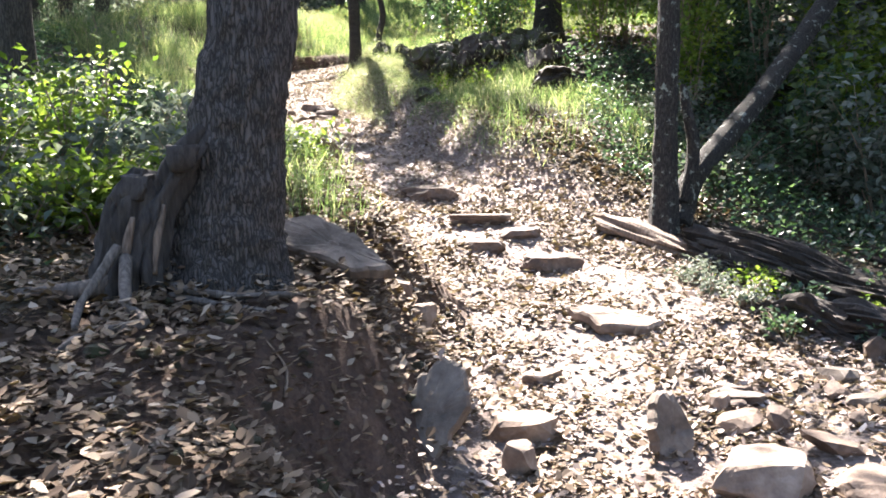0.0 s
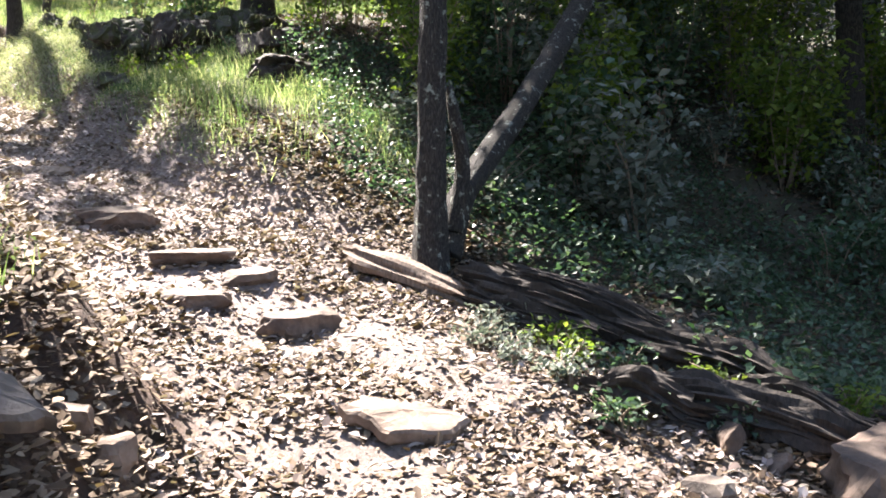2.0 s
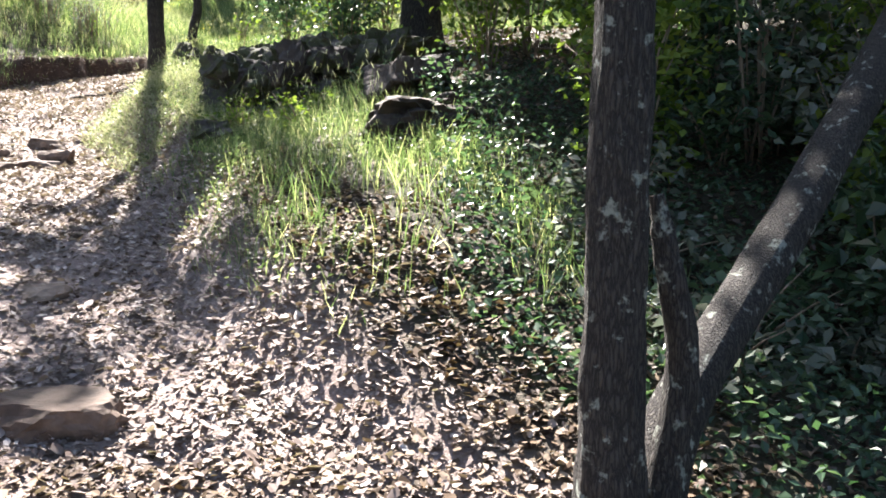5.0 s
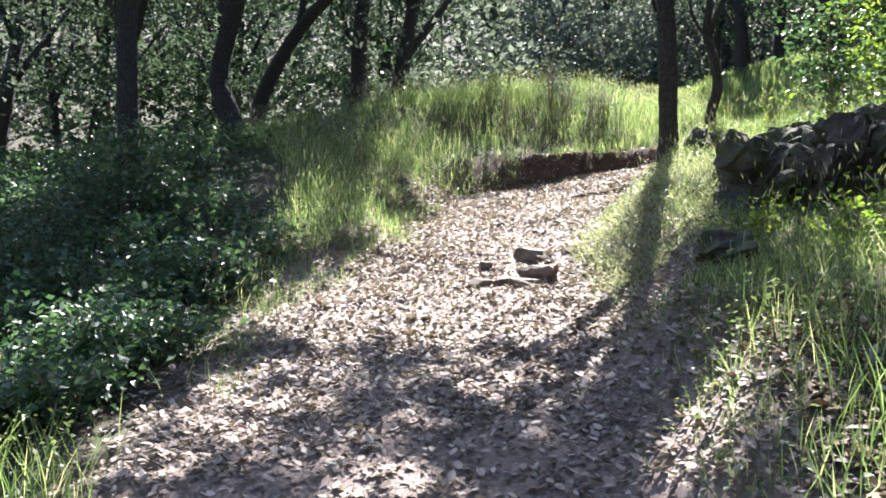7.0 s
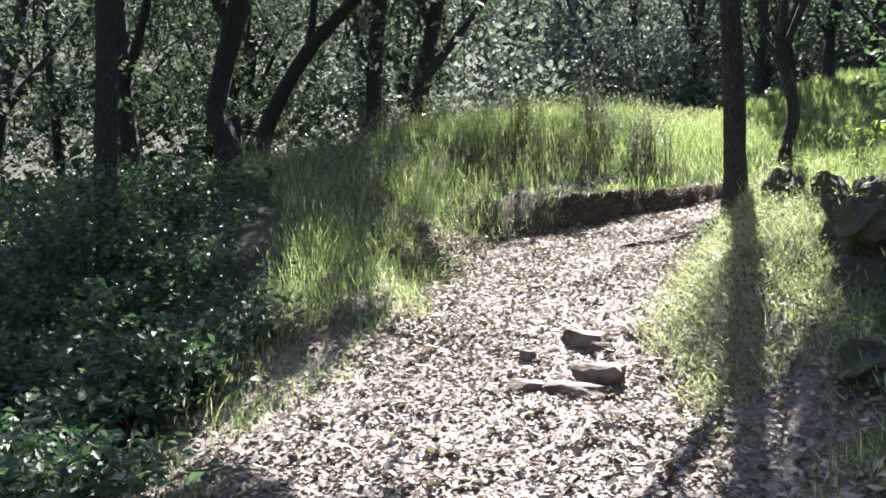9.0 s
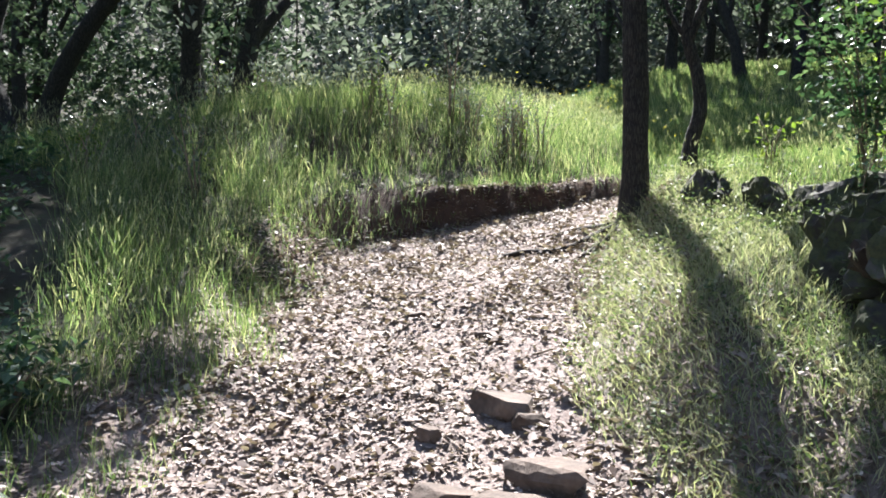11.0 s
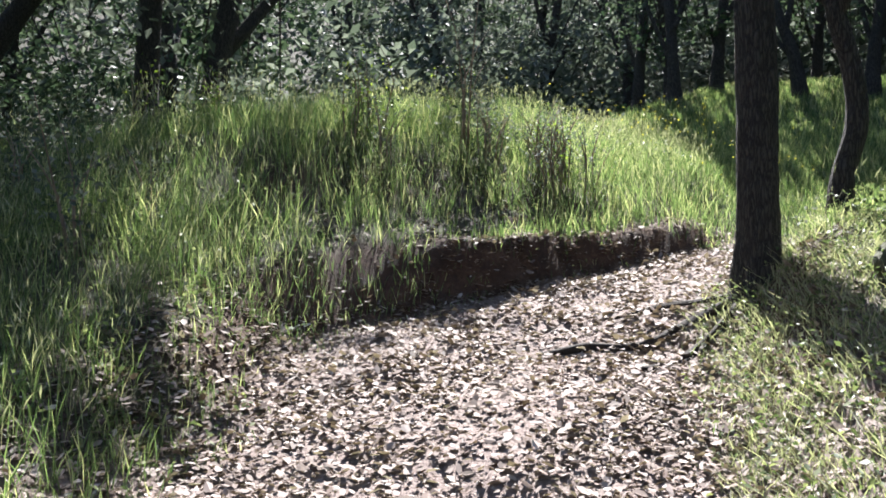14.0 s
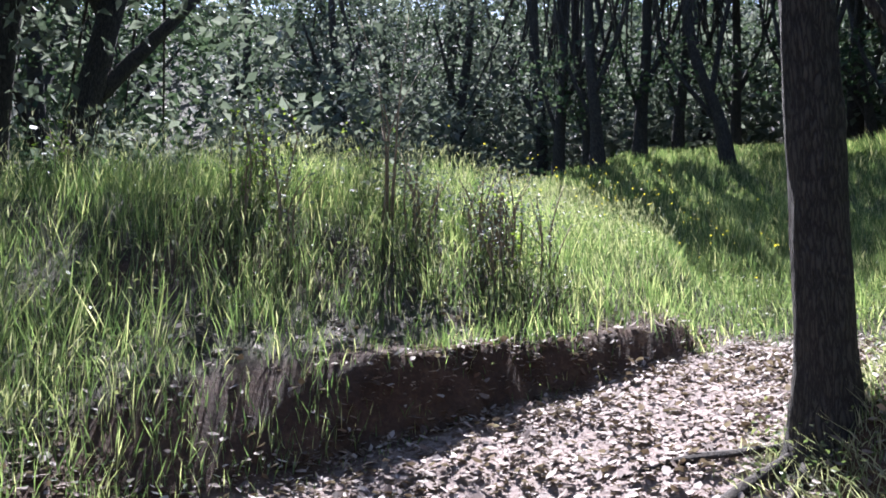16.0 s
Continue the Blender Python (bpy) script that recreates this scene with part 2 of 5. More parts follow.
SHRUB = leafy("shrub_leaf", [(0.0, (0.02, 0.05, 0.029)), (0.5, (0.05, 0.098, 0.058)), (1.0, (0.11, 0.165, 0.105))], 0.38, 0.5, 0.42)
FRESH = leafy("fresh_oak_leaf", [(0.0, (0.06, 0.11, 0.02)), (0.5, (0.12, 0.18, 0.035)), (1.0, (0.22, 0.27, 0.07))], 0.5, 0.25, 0.55)
CANOPY = leafy("oak_leaf", [(0.0, (0.03, 0.055, 0.033)), (0.5, (0.065, 0.095, 0.06)), (1.0, (0.12, 0.155, 0.108))], 0.3, 0.15, 0.7, (1.1, 1.15, 0.95))
# grey-green leaf, its tone lifted to imitate haze in the far wood
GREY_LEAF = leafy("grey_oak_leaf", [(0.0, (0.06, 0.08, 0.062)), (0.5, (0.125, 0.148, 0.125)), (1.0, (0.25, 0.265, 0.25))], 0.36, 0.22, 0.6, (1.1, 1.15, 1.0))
STRAW = leafy("dry_seed_head", [(0.0, (0.22, 0.235, 0.175)), (1.0, (0.46, 0.455, 0.37))], 0.4, 0.3)
FLOWER = leafy("yellow_flower", [(0.0, (0.45, 0.38, 0.05)), (1.0, (0.7, 0.62, 0.12))], 0.4, 0.2)
BARK_GREY = bark_material("grey_oak_bark", (0.024, 0.021, 0.02), (0.14, 0.125, 0.12), 0, 1.65)
BARK_DARK = bark_material("dark_oak_bark", (0.018, 0.015, 0.013), (0.085, 0.072, 0.062), 0, 1.7)
BARK_LICHEN = bark_material("lichened_bark", (0.015, 0.013, 0.012), (0.085, 0.073, 0.064), 0.75, 2.4)
STONE = stone_material("field_stone", (0.11, 0.078, 0.06), (0.235, 0.175, 0.138), (0.38, 0.31, 0.258))
GREY_STONE = stone_material("grey_stone", (0.08, 0.064, 0.053), (0.17, 0.138, 0.115), (0.27, 0.23, 0.2))
BROWN_STONE = stone_material("brown_stone", (0.06, 0.042, 0.034), (0.13, 0.092, 0.072), (0.24, 0.18, 0.145))
DARK_STONE = stone_material("dark_stone", (0.028, 0.02, 0.016), (0.06, 0.044, 0.036), (0.12, 0.095, 0.08))
STONE_MOSS = stone_material("mossy_stone", (0.035, 0.03, 0.027), (0.085, 0.075, 0.065), (0.2, 0.18, 0.155), 1.0)
DEADWOOD = wood_material("rotten_wood", (0.007, 0.0055, 0.0045), (0.045, 0.033, 0.026))
CHARRED = wood_material("blackened_wood", (0.012, 0.01, 0.009), (0.06, 0.05, 0.045))
BLEACHED = wood_material("bleached_wood", (0.055, 0.037, 0.027), (0.22, 0.16, 0.122))
ROOTWOOD = wood_material("bare_root", (0.035, 0.028, 0.024), (0.17, 0.14, 0.12))
TWIG = wood_material("dry_twig", (0.08, 0.055, 0.04), (0.30, 0.23, 0.17))


# ---------------------------------------------------------------- builders
def mesh_from(name, verts, faces, mat, smooth=False):
    """A mesh from arrays: verts (n, 3) and one array, or a list of arrays, of faces (m, 3 or 4)."""
    me = bpy.data.meshes.new(name)
    groups = [np.asarray(f, np.int32) for f in (faces if isinstance(faces, list) else [faces])]
    groups = [f for f in groups if len(f)]
    me.vertices.add(len(verts))
    me.vertices.foreach_set("co", np.asarray(verts, np.float32).ravel())
    sizes = np.concatenate([np.full(len(f), f.shape[1], np.int32) for f in groups])
    me.loops.add(int(sizes.sum()))
    me.polygons.add(len(sizes))
    me.loops.foreach_set("vertex_index", np.concatenate([f.ravel() for f in groups]))
    me.polygons.foreach_set("loop_start", np.concatenate([[0], np.cumsum(sizes)[:-1]]).astype(np.int32))
    me.polygons.foreach_set("use_smooth", np.full(len(sizes), smooth))
    me.update(calc_edges=True)
    me.materials.append(mat)
    return me


def part(name, me, parent, label=""):
    ob = new(name, me)
    ob.parent = parent
    return tagged(ob, label)


def thing(name, x, y, z, label, category, group="", turn=0.0):
    ob = new(name)
    ob.matrix_basis = pose(x, y, z, 0, 0, turn)
    ob.empty_display_size = 0.1
    return tagged(ob, label, category, group)


def spline(points, n):
    """Points, and what comes with them, along a smooth curve."""
    p = np.asarray(points, float)
    p = np.vstack([2 * p[0] - p[1], p, 2 * p[-1] - p[-2]])
    out = []
    for s in np.linspace(0, len(points) - 1 - 1e-6, n):
        i, f = int(s), s - int(s)
        a, b, c, d = p[i : i + 4]
        out.append(0.5 * (2 * b + (c - a) * f + (2 * a - 5 * b + 4 * c - d) * f * f + (3 * b - a - 3 * c + d) * f**3))
    return np.array(out)


def tube(rows, sides=12, rings=14, ridges=0.0, seed=0, flare=0.0, grain=1.0):
    """A limb along rows of (x, y, z, radius): rings of uneven outline. Returns verts, faces."""
    q = spline(rows, rings)
    axis = np.gradient(q[:, :3], axis=0)
    axis /= np.linalg.norm(axis, axis=1)[:, None] + 1e-9
    ref = np.where(np.abs(axis[:, 2:3]) > 0.8, [[1.0, 0, 0]], [[0, 0, 1.0]])
    ref = np.tile(ref[0], (rings, 1)) if (np.abs(axis[0, 2]) > 0.8) == (np.abs(axis[-1, 2]) > 0.8) else np.tile([0.6, 0.8, 0.05], (rings, 1))
    u = np.cross(ref, axis)
    u /= np.linalg.norm(u, axis=1)[:, None] + 1e-9
    v = np.cross(axis, u)
    a = np.linspace(0, 2 * np.pi, sides, endpoint=False)
    along = np.linspace(0, 1, rings)[:, None]
    r = np.maximum(q[:, 3:4], 0.002) * np.ones((1, sides))
    r = r * (1 + 0.16 * (vnoise(np.cos(a)[None] * 1.5 + along * 5 + seed, np.sin(a)[None] * 1.5 + along * 7, seed) - 0.5))
    if ridges:
        lane = a[None] * sides / (2 * np.pi)
        r = r + ridges * (vnoise(lane * 0.55, along * rings * 0.33 * grain, seed + 3) - 0.5) + ridges * 0.6 * (vnoise(lane * 1.0, along * rings * 0.6 * grain, seed + 4) - 0.5)
    if flare:
        r = r * (1 + flare * np.exp(-along * 9) * (0.7 + 0.6 * np.abs(np.sin(a[None] * 2.5 + seed))))
    ring = q[:, None, :3] + r[..., None] * (np.cos(a)[None, :, None] * u[:, None] + np.sin(a)[None, :, None] * v[:, None])
    verts = np.vstack([ring.reshape(-1, 3), q[0, :3], q[-1, :3]])
    i, j = np.meshgrid(np.arange(rings - 1), np.arange(sides), indexing="ij")
    k = (j + 1) % sides
    quads = np.stack([i * sides + j, i * sides + k, (i + 1) * sides + k, (i + 1) * sides + j], -1).reshape(-1, 4)
    j = np.arange(sides)
    k, top = (j + 1) % sides, (rings - 1) * sides
    n = rings * sides
    caps = np.vstack([np.stack([np.full(sides, n), k, j], -1), np.stack([np.full(sides, n + 1), top + j, top + k], -1)])
    return verts, [quads, caps]


def joined(pieces):
    """Several (verts, [quads, tris]) in one."""
    verts, quads, tris, n = [], [], [], 0
    for v, fs in pieces:
        for f in fs:
            f = np.asarray(f)
            if len(f):
                (quads if f.shape[1] == 4 else tris).append(f + n)
        verts.append(v)
        n += len(v)
    return np.vstack(verts), [np.vstack(g) for g in (quads, tris) if g]


def basis(rng, n, lift=0.6):
    """n random frames, of which the normals tend upwards by lift."""
    normal = rng.normal(size=(n, 3))
    normal[:, 2] = np.abs(normal[:, 2]) + lift
    normal /= np.linalg.norm(normal, axis=1)[:, None]
    way = np.cross(normal, rng.normal(size=(n, 3)))
    way /= np.linalg.norm(way, axis=1)[:, None] + 1e-9
    return normal, way, np.cross(normal, way)


def leaves(rng, at, size, lift=0.6, width=0.55, fold=0.18):
    """Leaves of six corners, folded along the midrib, at the given places. size: metres, low and high."""
    n = len(at)
    normal, way, across = basis(rng, n, lift)
    s = rng.uniform(*size, n)[:, None]
    w = s * width * rng.uniform(0.7, 1.2, (n, 1)) * 0.5
    up = normal * s * fold * rng.uniform(0.3, 1.6, (n, 1))
    curl = normal * s * rng.uniform(-0.2, 0.3, (n, 1))
    base, tip = at, at + way * s + curl
    l1, l2 = at + way * s * 0.5 + across * w + up, at + way * s * 0.5 - across * w + up
    verts = np.stack([base, l1, tip, l2], 1).reshape(-1, 3)
    k = np.arange(n)[:, None] * 4
    return verts, np.vstack([k + [0, 1, 2], k + [0, 2, 3]])


def litter(rng, at, size, lift, fold=0.22):
    """Dry leaves of uneven outline, curled: eight corners and a midrib fold."""
    n = len(at)
    normal, way, across = basis(rng, n, lift)
    s = rng.uniform(*size, n)[:, None]
    curl, cup = rng.uniform(-0.25, 0.45, (n, 1)), fold * rng.uniform(-0.4, 1.6, (n, 1))

    def corner(f, w):
        w = w * rng.uniform(0.55, 1.25, (n, 1))
        return at + s * (way * f + across * w + normal * (curl * f * f + cup * np.abs(w) * 2))

    verts = np.stack([corner(0.0, 0.0), corner(0.26, 0.27), corner(0.66, 0.34), corner(1.0, 0.04), corner(0.7, -0.32), corner(0.3, -0.27)], 1).reshape(-1, 3)
    k = np.arange(n)[:, None] * 6
    return verts, np.vstack([k + [0, 1, 2, 3], k + [0, 3, 4, 5]])


def blades(rng, x, y, z, tall, wide, lean=0.35):
    """Grass: bent blades of two faces, widest at half height."""
    n = len(x)
    a, b = rng.uniform(0, 2 * np.pi, n), rng.uniform(0, 2 * np.pi, n)
    h = tall * rng.uniform(0.55, 1.15, n)
    w = wide * rng.uniform(0.6, 1.3, n)
    bend = h * lean * rng.uniform(0.1, 1.3, n)
    side_way = np.stack([np.cos(a), np.sin(a), np.zeros(n)], 1) * w[:, None] * 0.5
    out = np.stack([np.cos(b), np.sin(b), np.zeros(n)], 1)
    base = np.stack([x, y, z - 0.02], 1)
    mid = base + out * bend[:, None] * 0.35 + np.stack([0 * h, 0 * h, h * 0.5], 1)
    tip = base + out * bend[:, None] + np.stack([0 * h, 0 * h, h], 1)
    verts = np.stack([base, mid + side_way, mid - side_way, tip], 1).reshape(-1, 3)
    k = np.arange(n)[:, None] * 4
    return verts, np.vstack([k + [0, 1, 2], k + [2, 1, 3]])


def ball(detail):
    bm = bmesh.new()
    bmesh.ops.create_icosphere(bm, subdivisions=detail, radius=1)
    v = np.array([p.co[:] for p in bm.verts])
    f = np.array([[p.index for p in q.verts] for q in bm.faces])
    bm.free()
    return v, f


BALLS = {d: ball(d) for d in (2, 3, 4)}


def rock_shape(size, seed, detail=3, cuts=7, rough=0.05):
    """A broken stone: a ball cut by planes, with a rough skin, of the size given (x, y, z)."""
    rng = np.random.default_rng(seed)
    v, f = BALLS[detail]
    v = v.copy()
    for _ in range(cuts):
        n = rng.normal(size=3)
        n /= np.linalg.norm(n)
        d = rng.uniform(0.45, 0.8)
        over = v @ n - d
        v -= np.where(over > 0, over, 0)[:, None] * n
    top = rng.uniform(0.35, 0.55)
    v[:, 2] = np.clip(v[:, 2], -0.6, top)
    lump = vnoise(v[:, 0] * 3 + seed, v[:, 1] * 3 + v[:, 2] * 4, seed) - 0.5 + 0.5 * (vnoise(v[:, 0] * 9, v[:, 1] * 9 + v[:, 2] * 9 + seed, seed + 1) - 0.5)
    v *= 1 + rough * 2 * lump[:, None]
    step = np.floor(v[:, 2] * 7 + seed % 5) / 7 - (v[:, 2] - 1 / 14)
    v[:, :2] *= 1 + 0.25 * step[:, None] * (1 + lump[:, None])
    v += 0.03 * np.stack([vnoise(v[:, 1] * 13 + seed, v[:, 2] * 13, 7), vnoise(v[:, 0] * 13, v[:, 2] * 13 + seed, 8), 0.6 * vnoise(v[:, 0] * 13 + seed, v[:, 1] * 13, 9)], 1)
    span = v.max(0) - v.min(0)
    v = (v - (v.max(0) + v.min(0)) / 2) / span * np.asarray(size)
    return v, f


def rock(name, x, y, size, seed, turn=0, tilt=(0, 0), sink=0.3, mat=None, label="", group="", z=None, detail=3, rough=0.05):
    v, f = rock_shape(size, seed, detail, rough=rough)
    ob = new(name, mesh_from(name, v, f, mat or STONE))
    base = float(height(x, y)) if z is None else z
    ob.matrix_basis = pose(x, y, base + size[2] * (0.5 - sink), tilt[0], tilt[1], turn)
    return tagged(ob, label, "rock", group)


def slab(name, x, y, z, outline, thick, turn, tilt, seed, label, mat=None, group=""):
    """A flat broken stone: its outline in metres, its edges chipped, its faces slightly uneven."""
    rng = np.random.default_rng(seed)
    p = np.array(outline, float)
    edge = np.vstack([p[i] + (p[(i + 1) % len(p)] - p[i]) * f for i in range(len(p)) for f in np.linspace(0, 1, 9)[:-1]])
    edge = edge + rng.normal(size=edge.shape) * 0.005
    n, rings = len(edge), []
    for scale, h in ((0.12, 0.5), (0.4, 0.5), (0.7, 0.5), (0.93, 0.48), (1.0, 0.3), (1.0, -0.25), (0.9, -0.5), (0.4, -0.5)):
        q = edge * scale
        bump = 0.03 * (vnoise(q[:, 0] * 9 + seed, q[:, 1] * 9, seed) - 0.5) + 0.014 * (vnoise(q[:, 0] * 30, q[:, 1] * 30 + seed, seed) - 0.5)
        rings.append(np.column_stack([q, h * thick + bump]))
    v = np.vstack(rings + [[[0, 0, thick * 0.5]], [[0, 0, -thick * 0.5]]])
    i, j = np.meshgrid(np.arange(len(rings) - 1), np.arange(n), indexing="ij")
    k = (j + 1) % n
    quads = np.stack([i * n + j, (i + 1) * n + j, (i + 1) * n + k, i * n + k], -1).reshape(-1, 4)
    j = np.arange(n)
    k, last = (j + 1) % n, (len(rings) - 1) * n
    m = len(rings) * n
    caps = np.vstack([np.stack([np.full(n, m), j, k], -1), np.stack([np.full(n, m + 1), last + k, last + j], -1)])
    ob = new(name, mesh_from(name, v, [quads, caps], mat or STONE))
    ob.matrix_basis = pose(x, y, z, tilt[0], tilt[1], turn)
    return tagged(ob, label, "rock", group)


def crown(rng, centre, spread, count, clumps, size=(0.07, 0.12), lift=0.5, hollow=0.35):
    """Places of leaves: clumps in an egg, uneven, with gaps."""
    d = rng.normal(size=(clumps, 3))
    d /= np.linalg.norm(d, axis=1)[:, None]
    r = rng.uniform(hollow, 1.0, (clumps, 1)) ** 0.6
    middle = np.asarray(centre) + d * r * np.asarray(spread)
    pick = rng.integers(0, clumps, count)
    big = rng.uniform(0.12, 0.34, clumps)[pick][:, None] * min(spread) * 0.9
    at = middle[pick] + rng.normal(size=(count, 3)) * big * [1, 1, 0.55]
    return leaves(rng, at, size, lift), middle


def limb_tree(name, x, y, limbs, mat, label, seed, crown_at=(), leaf=None, sides=16, rings=30, ridges=0.012, flare=0.5, z=None, group="", leaf_size=(0.08, 0.14)):
    """A tree: limbs as rows relative to the foot, the first the trunk; crowns (centre, spread, leaves, clumps) relative to the foot."""
    base = float(height(x, y)) if z is None else z
    top = thing(name, x, y, base, label, "tree", group)
    for i, rows in enumerate(limbs):
        rows = [(a, b, c - (0.15 if i == 0 and k == 0 else 0), r) for k, (a, b, c, r) in enumerate(rows)]
        v, f = tube(rows, sides if i == 0 else max(7, sides // 2), rings if i == 0 else max(10, rings // 2), ridges if i == 0 else ridges * 0.5, seed + i, flare if i == 0 else 0)
        part("trunk" if i == 0 else "limb", mesh_from("trunk", v, f, mat, True), top)
    rng = np.random.default_rng(seed)
    for c, s, count, clumps in crown_at:
        (v, f), middle = crown(rng, c, s, count, clumps, leaf_size)
        part("crown", mesh_from("crown", v, f, leaf or CANOPY), top)
        stem = limbs[0][-1]
        twigs = [tube([(stem[0], stem[1], stem[2] - 0.3, 0.05), tuple((np.array(stem[:3]) + m) / 2 + rng.normal(size=3) * 0.2) + (0.03,), (*m, 0.008)], 4, 5, 0, seed) for m in middle[: 6 if group else 12]]
        if group:
            part("branchwork", mesh_from("branchwork", *joined(twigs), mat, True), top)["kind"] = "stuff"
        else:
            for w in twigs:
                part("branch", mesh_from("branch", *w, mat, True), top)
    return top


def shrub(name, x, y, tall, wide, count, seed, mat, label, size=(0.04, 0.08), stems=7, group="", lift=0.9, z=None):
    """A bush of thin stems with leaves along and round them."""
    rng = np.random.default_rng(seed)
    top = thing(name, x, y, float(height(x, y)) if z is None else z, label, "bush", group)
    pieces, at = [], []
    for i in range(stems):
        a = rng.uniform(0, 2 * np.pi)
        r = wide * 0.5 * rng.uniform(0.2, 1.0)
        tip = np.array([np.cos(a) * r, np.sin(a) * r, tall * rng.uniform(0.6, 1.05)])
        mid = tip * [0.35, 0.35, 0.55] + rng.normal(size=3) * 0.05 * tall
        rows = [(0.04 * np.cos(a), 0.04 * np.sin(a), -0.05, 0.008), (*mid, 0.006), (*tip, 0.002)]
        pieces.append(tube(rows, 4, 5, 0, seed + i))
        q = spline(rows, 12)[3:, :3]
        pick = rng.integers(0, len(q), count // stems)
        at.append(q[pick] + rng.normal(size=(len(pick), 3)) * [wide * 0.13, wide * 0.13, tall * 0.09])
    if tall > 0.9:
        for w in pieces:
            part("stem", mesh_from("stem", *w, TWIG, True), top)
    else:
        part("stalk", mesh_from("stalk", *joined(pieces), TWIG, True), top)["kind"] = "stuff"
    at = np.vstack(at)
    at[:, 2] = np.maximum(at[:, 2], 0.03)
    v, f = leaves(rng, at, size, lift, 0.62)
    part("foliage", mesh_from("foliage", v, f, mat), top)
    return top


# ---------------------------------------------------------------- the ground
def spread_axis(a, b, step, far):
    inner = np.arange(a, b, step)
    grow = step * np.cumsum(1.18 ** np.arange(1, 60))
    grow = grow[grow < far]
    return np.concatenate([(a - grow)[::-1], inner, inner[-1] + grow])


def build_ground():
    gx, gy = spread_axis(-5.5, 4.5, 0.062, 900), spread_axis(1, 17.5, 0.062, 900)
    x, y = np.meshgrid(gx, gy)
    z = height(x, y)
    nx, ny = len(gx), len(gy)
    i, j = np.meshgrid(np.arange(ny - 1), np.arange(nx - 1), indexing="ij")
    k = i * nx + j
    faces = np.stack([k, k + 1, k + nx + 1, k + nx], -1).reshape(-1, 4)
    me = mesh_from("ground", np.stack([x, y, z], -1).reshape(-1, 3), faces, SOIL, True)
    left, right = side(x, y)
    out = np.maximum(left, right)
    worn = fade(1 - (out - 0.1) / 0.6)
    worn = worn * fade((16.8 - y) / 0.8) * (1 - fade((y - 11.8) / 0.8) * fade((left + 0.05) / 0.2))
    brow = fade((y - 13.6) / 0.4) * fade((17.2 - y) / 0.8) * fade((left + 0.12) / 0.12) * fade((0.55 - left) / 0.3) * fade((x + 3.5) / 0.3)
    early = fade((left + 0.15) / 0.2) * fade((1.6 - left) / 0.6) * fade((6.0 - y) / 1.5) * 0.9
    slope = np.hypot(np.gradient(z, axis=1) / np.gradient(gx)[None], np.gradient(z, axis=0) / np.gradient(gy)[:, None])
    brow = np.maximum(brow, fade((slope - 0.55) / 0.35) * fade((y - 12.8) / 0.6) * fade((17.2 - y) / 0.8) * (np.abs(x + 2.8) < 1.6))
    worn = worn * (1 - 0.35 * fade((6.2 - y) / 1.5))
    for name, values in (("trail", worn), ("bare", np.maximum(brow, early))):
        at = me.attributes.new(name, "FLOAT", "POINT")
        at.data.foreach_set("value", values.ravel().astype(np.float32))
    tagged(new("ground", me), "red-brown forest soil with a worn trail", "ground", kind="structure")


build_ground()


# ---------------------------------------------------------------- trees along the trail
limb_tree("oak_tree", -0.83, 3.25, [
    [(0, 0, 0, 0.21), (0.02, 0.01, 0.35, 0.175), (0.12, 0.04, 1.0, 0.155), (0.27, 0.1, 2.2, 0.15), (0.5, 0.3, 5, 0.11), (0.6, 0.5, 7, 0.05)],
    [(0.17, 0.1, 2.6, 0.1), (-0.6, 0.5, 3.6, 0.08), (-1.6, 0.9, 4.9, 0.03)]],
    BARK_GREY, "large grey oak with deeply furrowed bark on the bank", 11, [((0.2, 0.8, 6.5), (2.4, 2.2, 1.6), 2600, 30)], sides=64, rings=150, ridges=0.03, flare=0.35)

limb_tree("oak_tree", 1.53, 5.88, [
    [(0, 0, 0, 0.10), (0.0, 0.02, 0.5, 0.08), (0.02, 0.04, 1.6, 0.073), (0.05, 0.1, 3.2, 0.068), (0.1, 0.3, 6.5, 0.04)],
    [(0.10, 0.06, 0.05, 0.10), (0.32, 0.3, 0.42, 0.085), (0.98, 0.84, 1.0, 0.082), (1.82, 1.45, 1.95, 0.08), (3.2, 2.2, 3.9, 0.05)],
    [(0.16, 0.08, 0.2, 0.05), (0.22, 0.1, 0.55, 0.045), (0.17, 0.1, 0.85, 0.035), (0.14, 0.12, 1.02, 0.02)],
    [(1.72, 1.38, 1.84, 0.05), (2.2, 1.1, 2.2, 0.035), (2.8, 0.8, 2.4, 0.012)]],
    # the second crown is added out of view to shade the rotten log
    BARK_LICHEN, "slender oak with a leaning lichened second stem", 23, [((0.6, 1.2, 5.6), (2.0, 2.0, 1.5), 3500, 30), ((0.5, 2.6, 4.7), (0.9, 0.9, 0.5), 1000, 14), ((2.6, 2.2, 4.4), (1.6, 1.6, 1.2), 3000, 24)], sides=28, rings=70, ridges=0.016, flare=0.3)

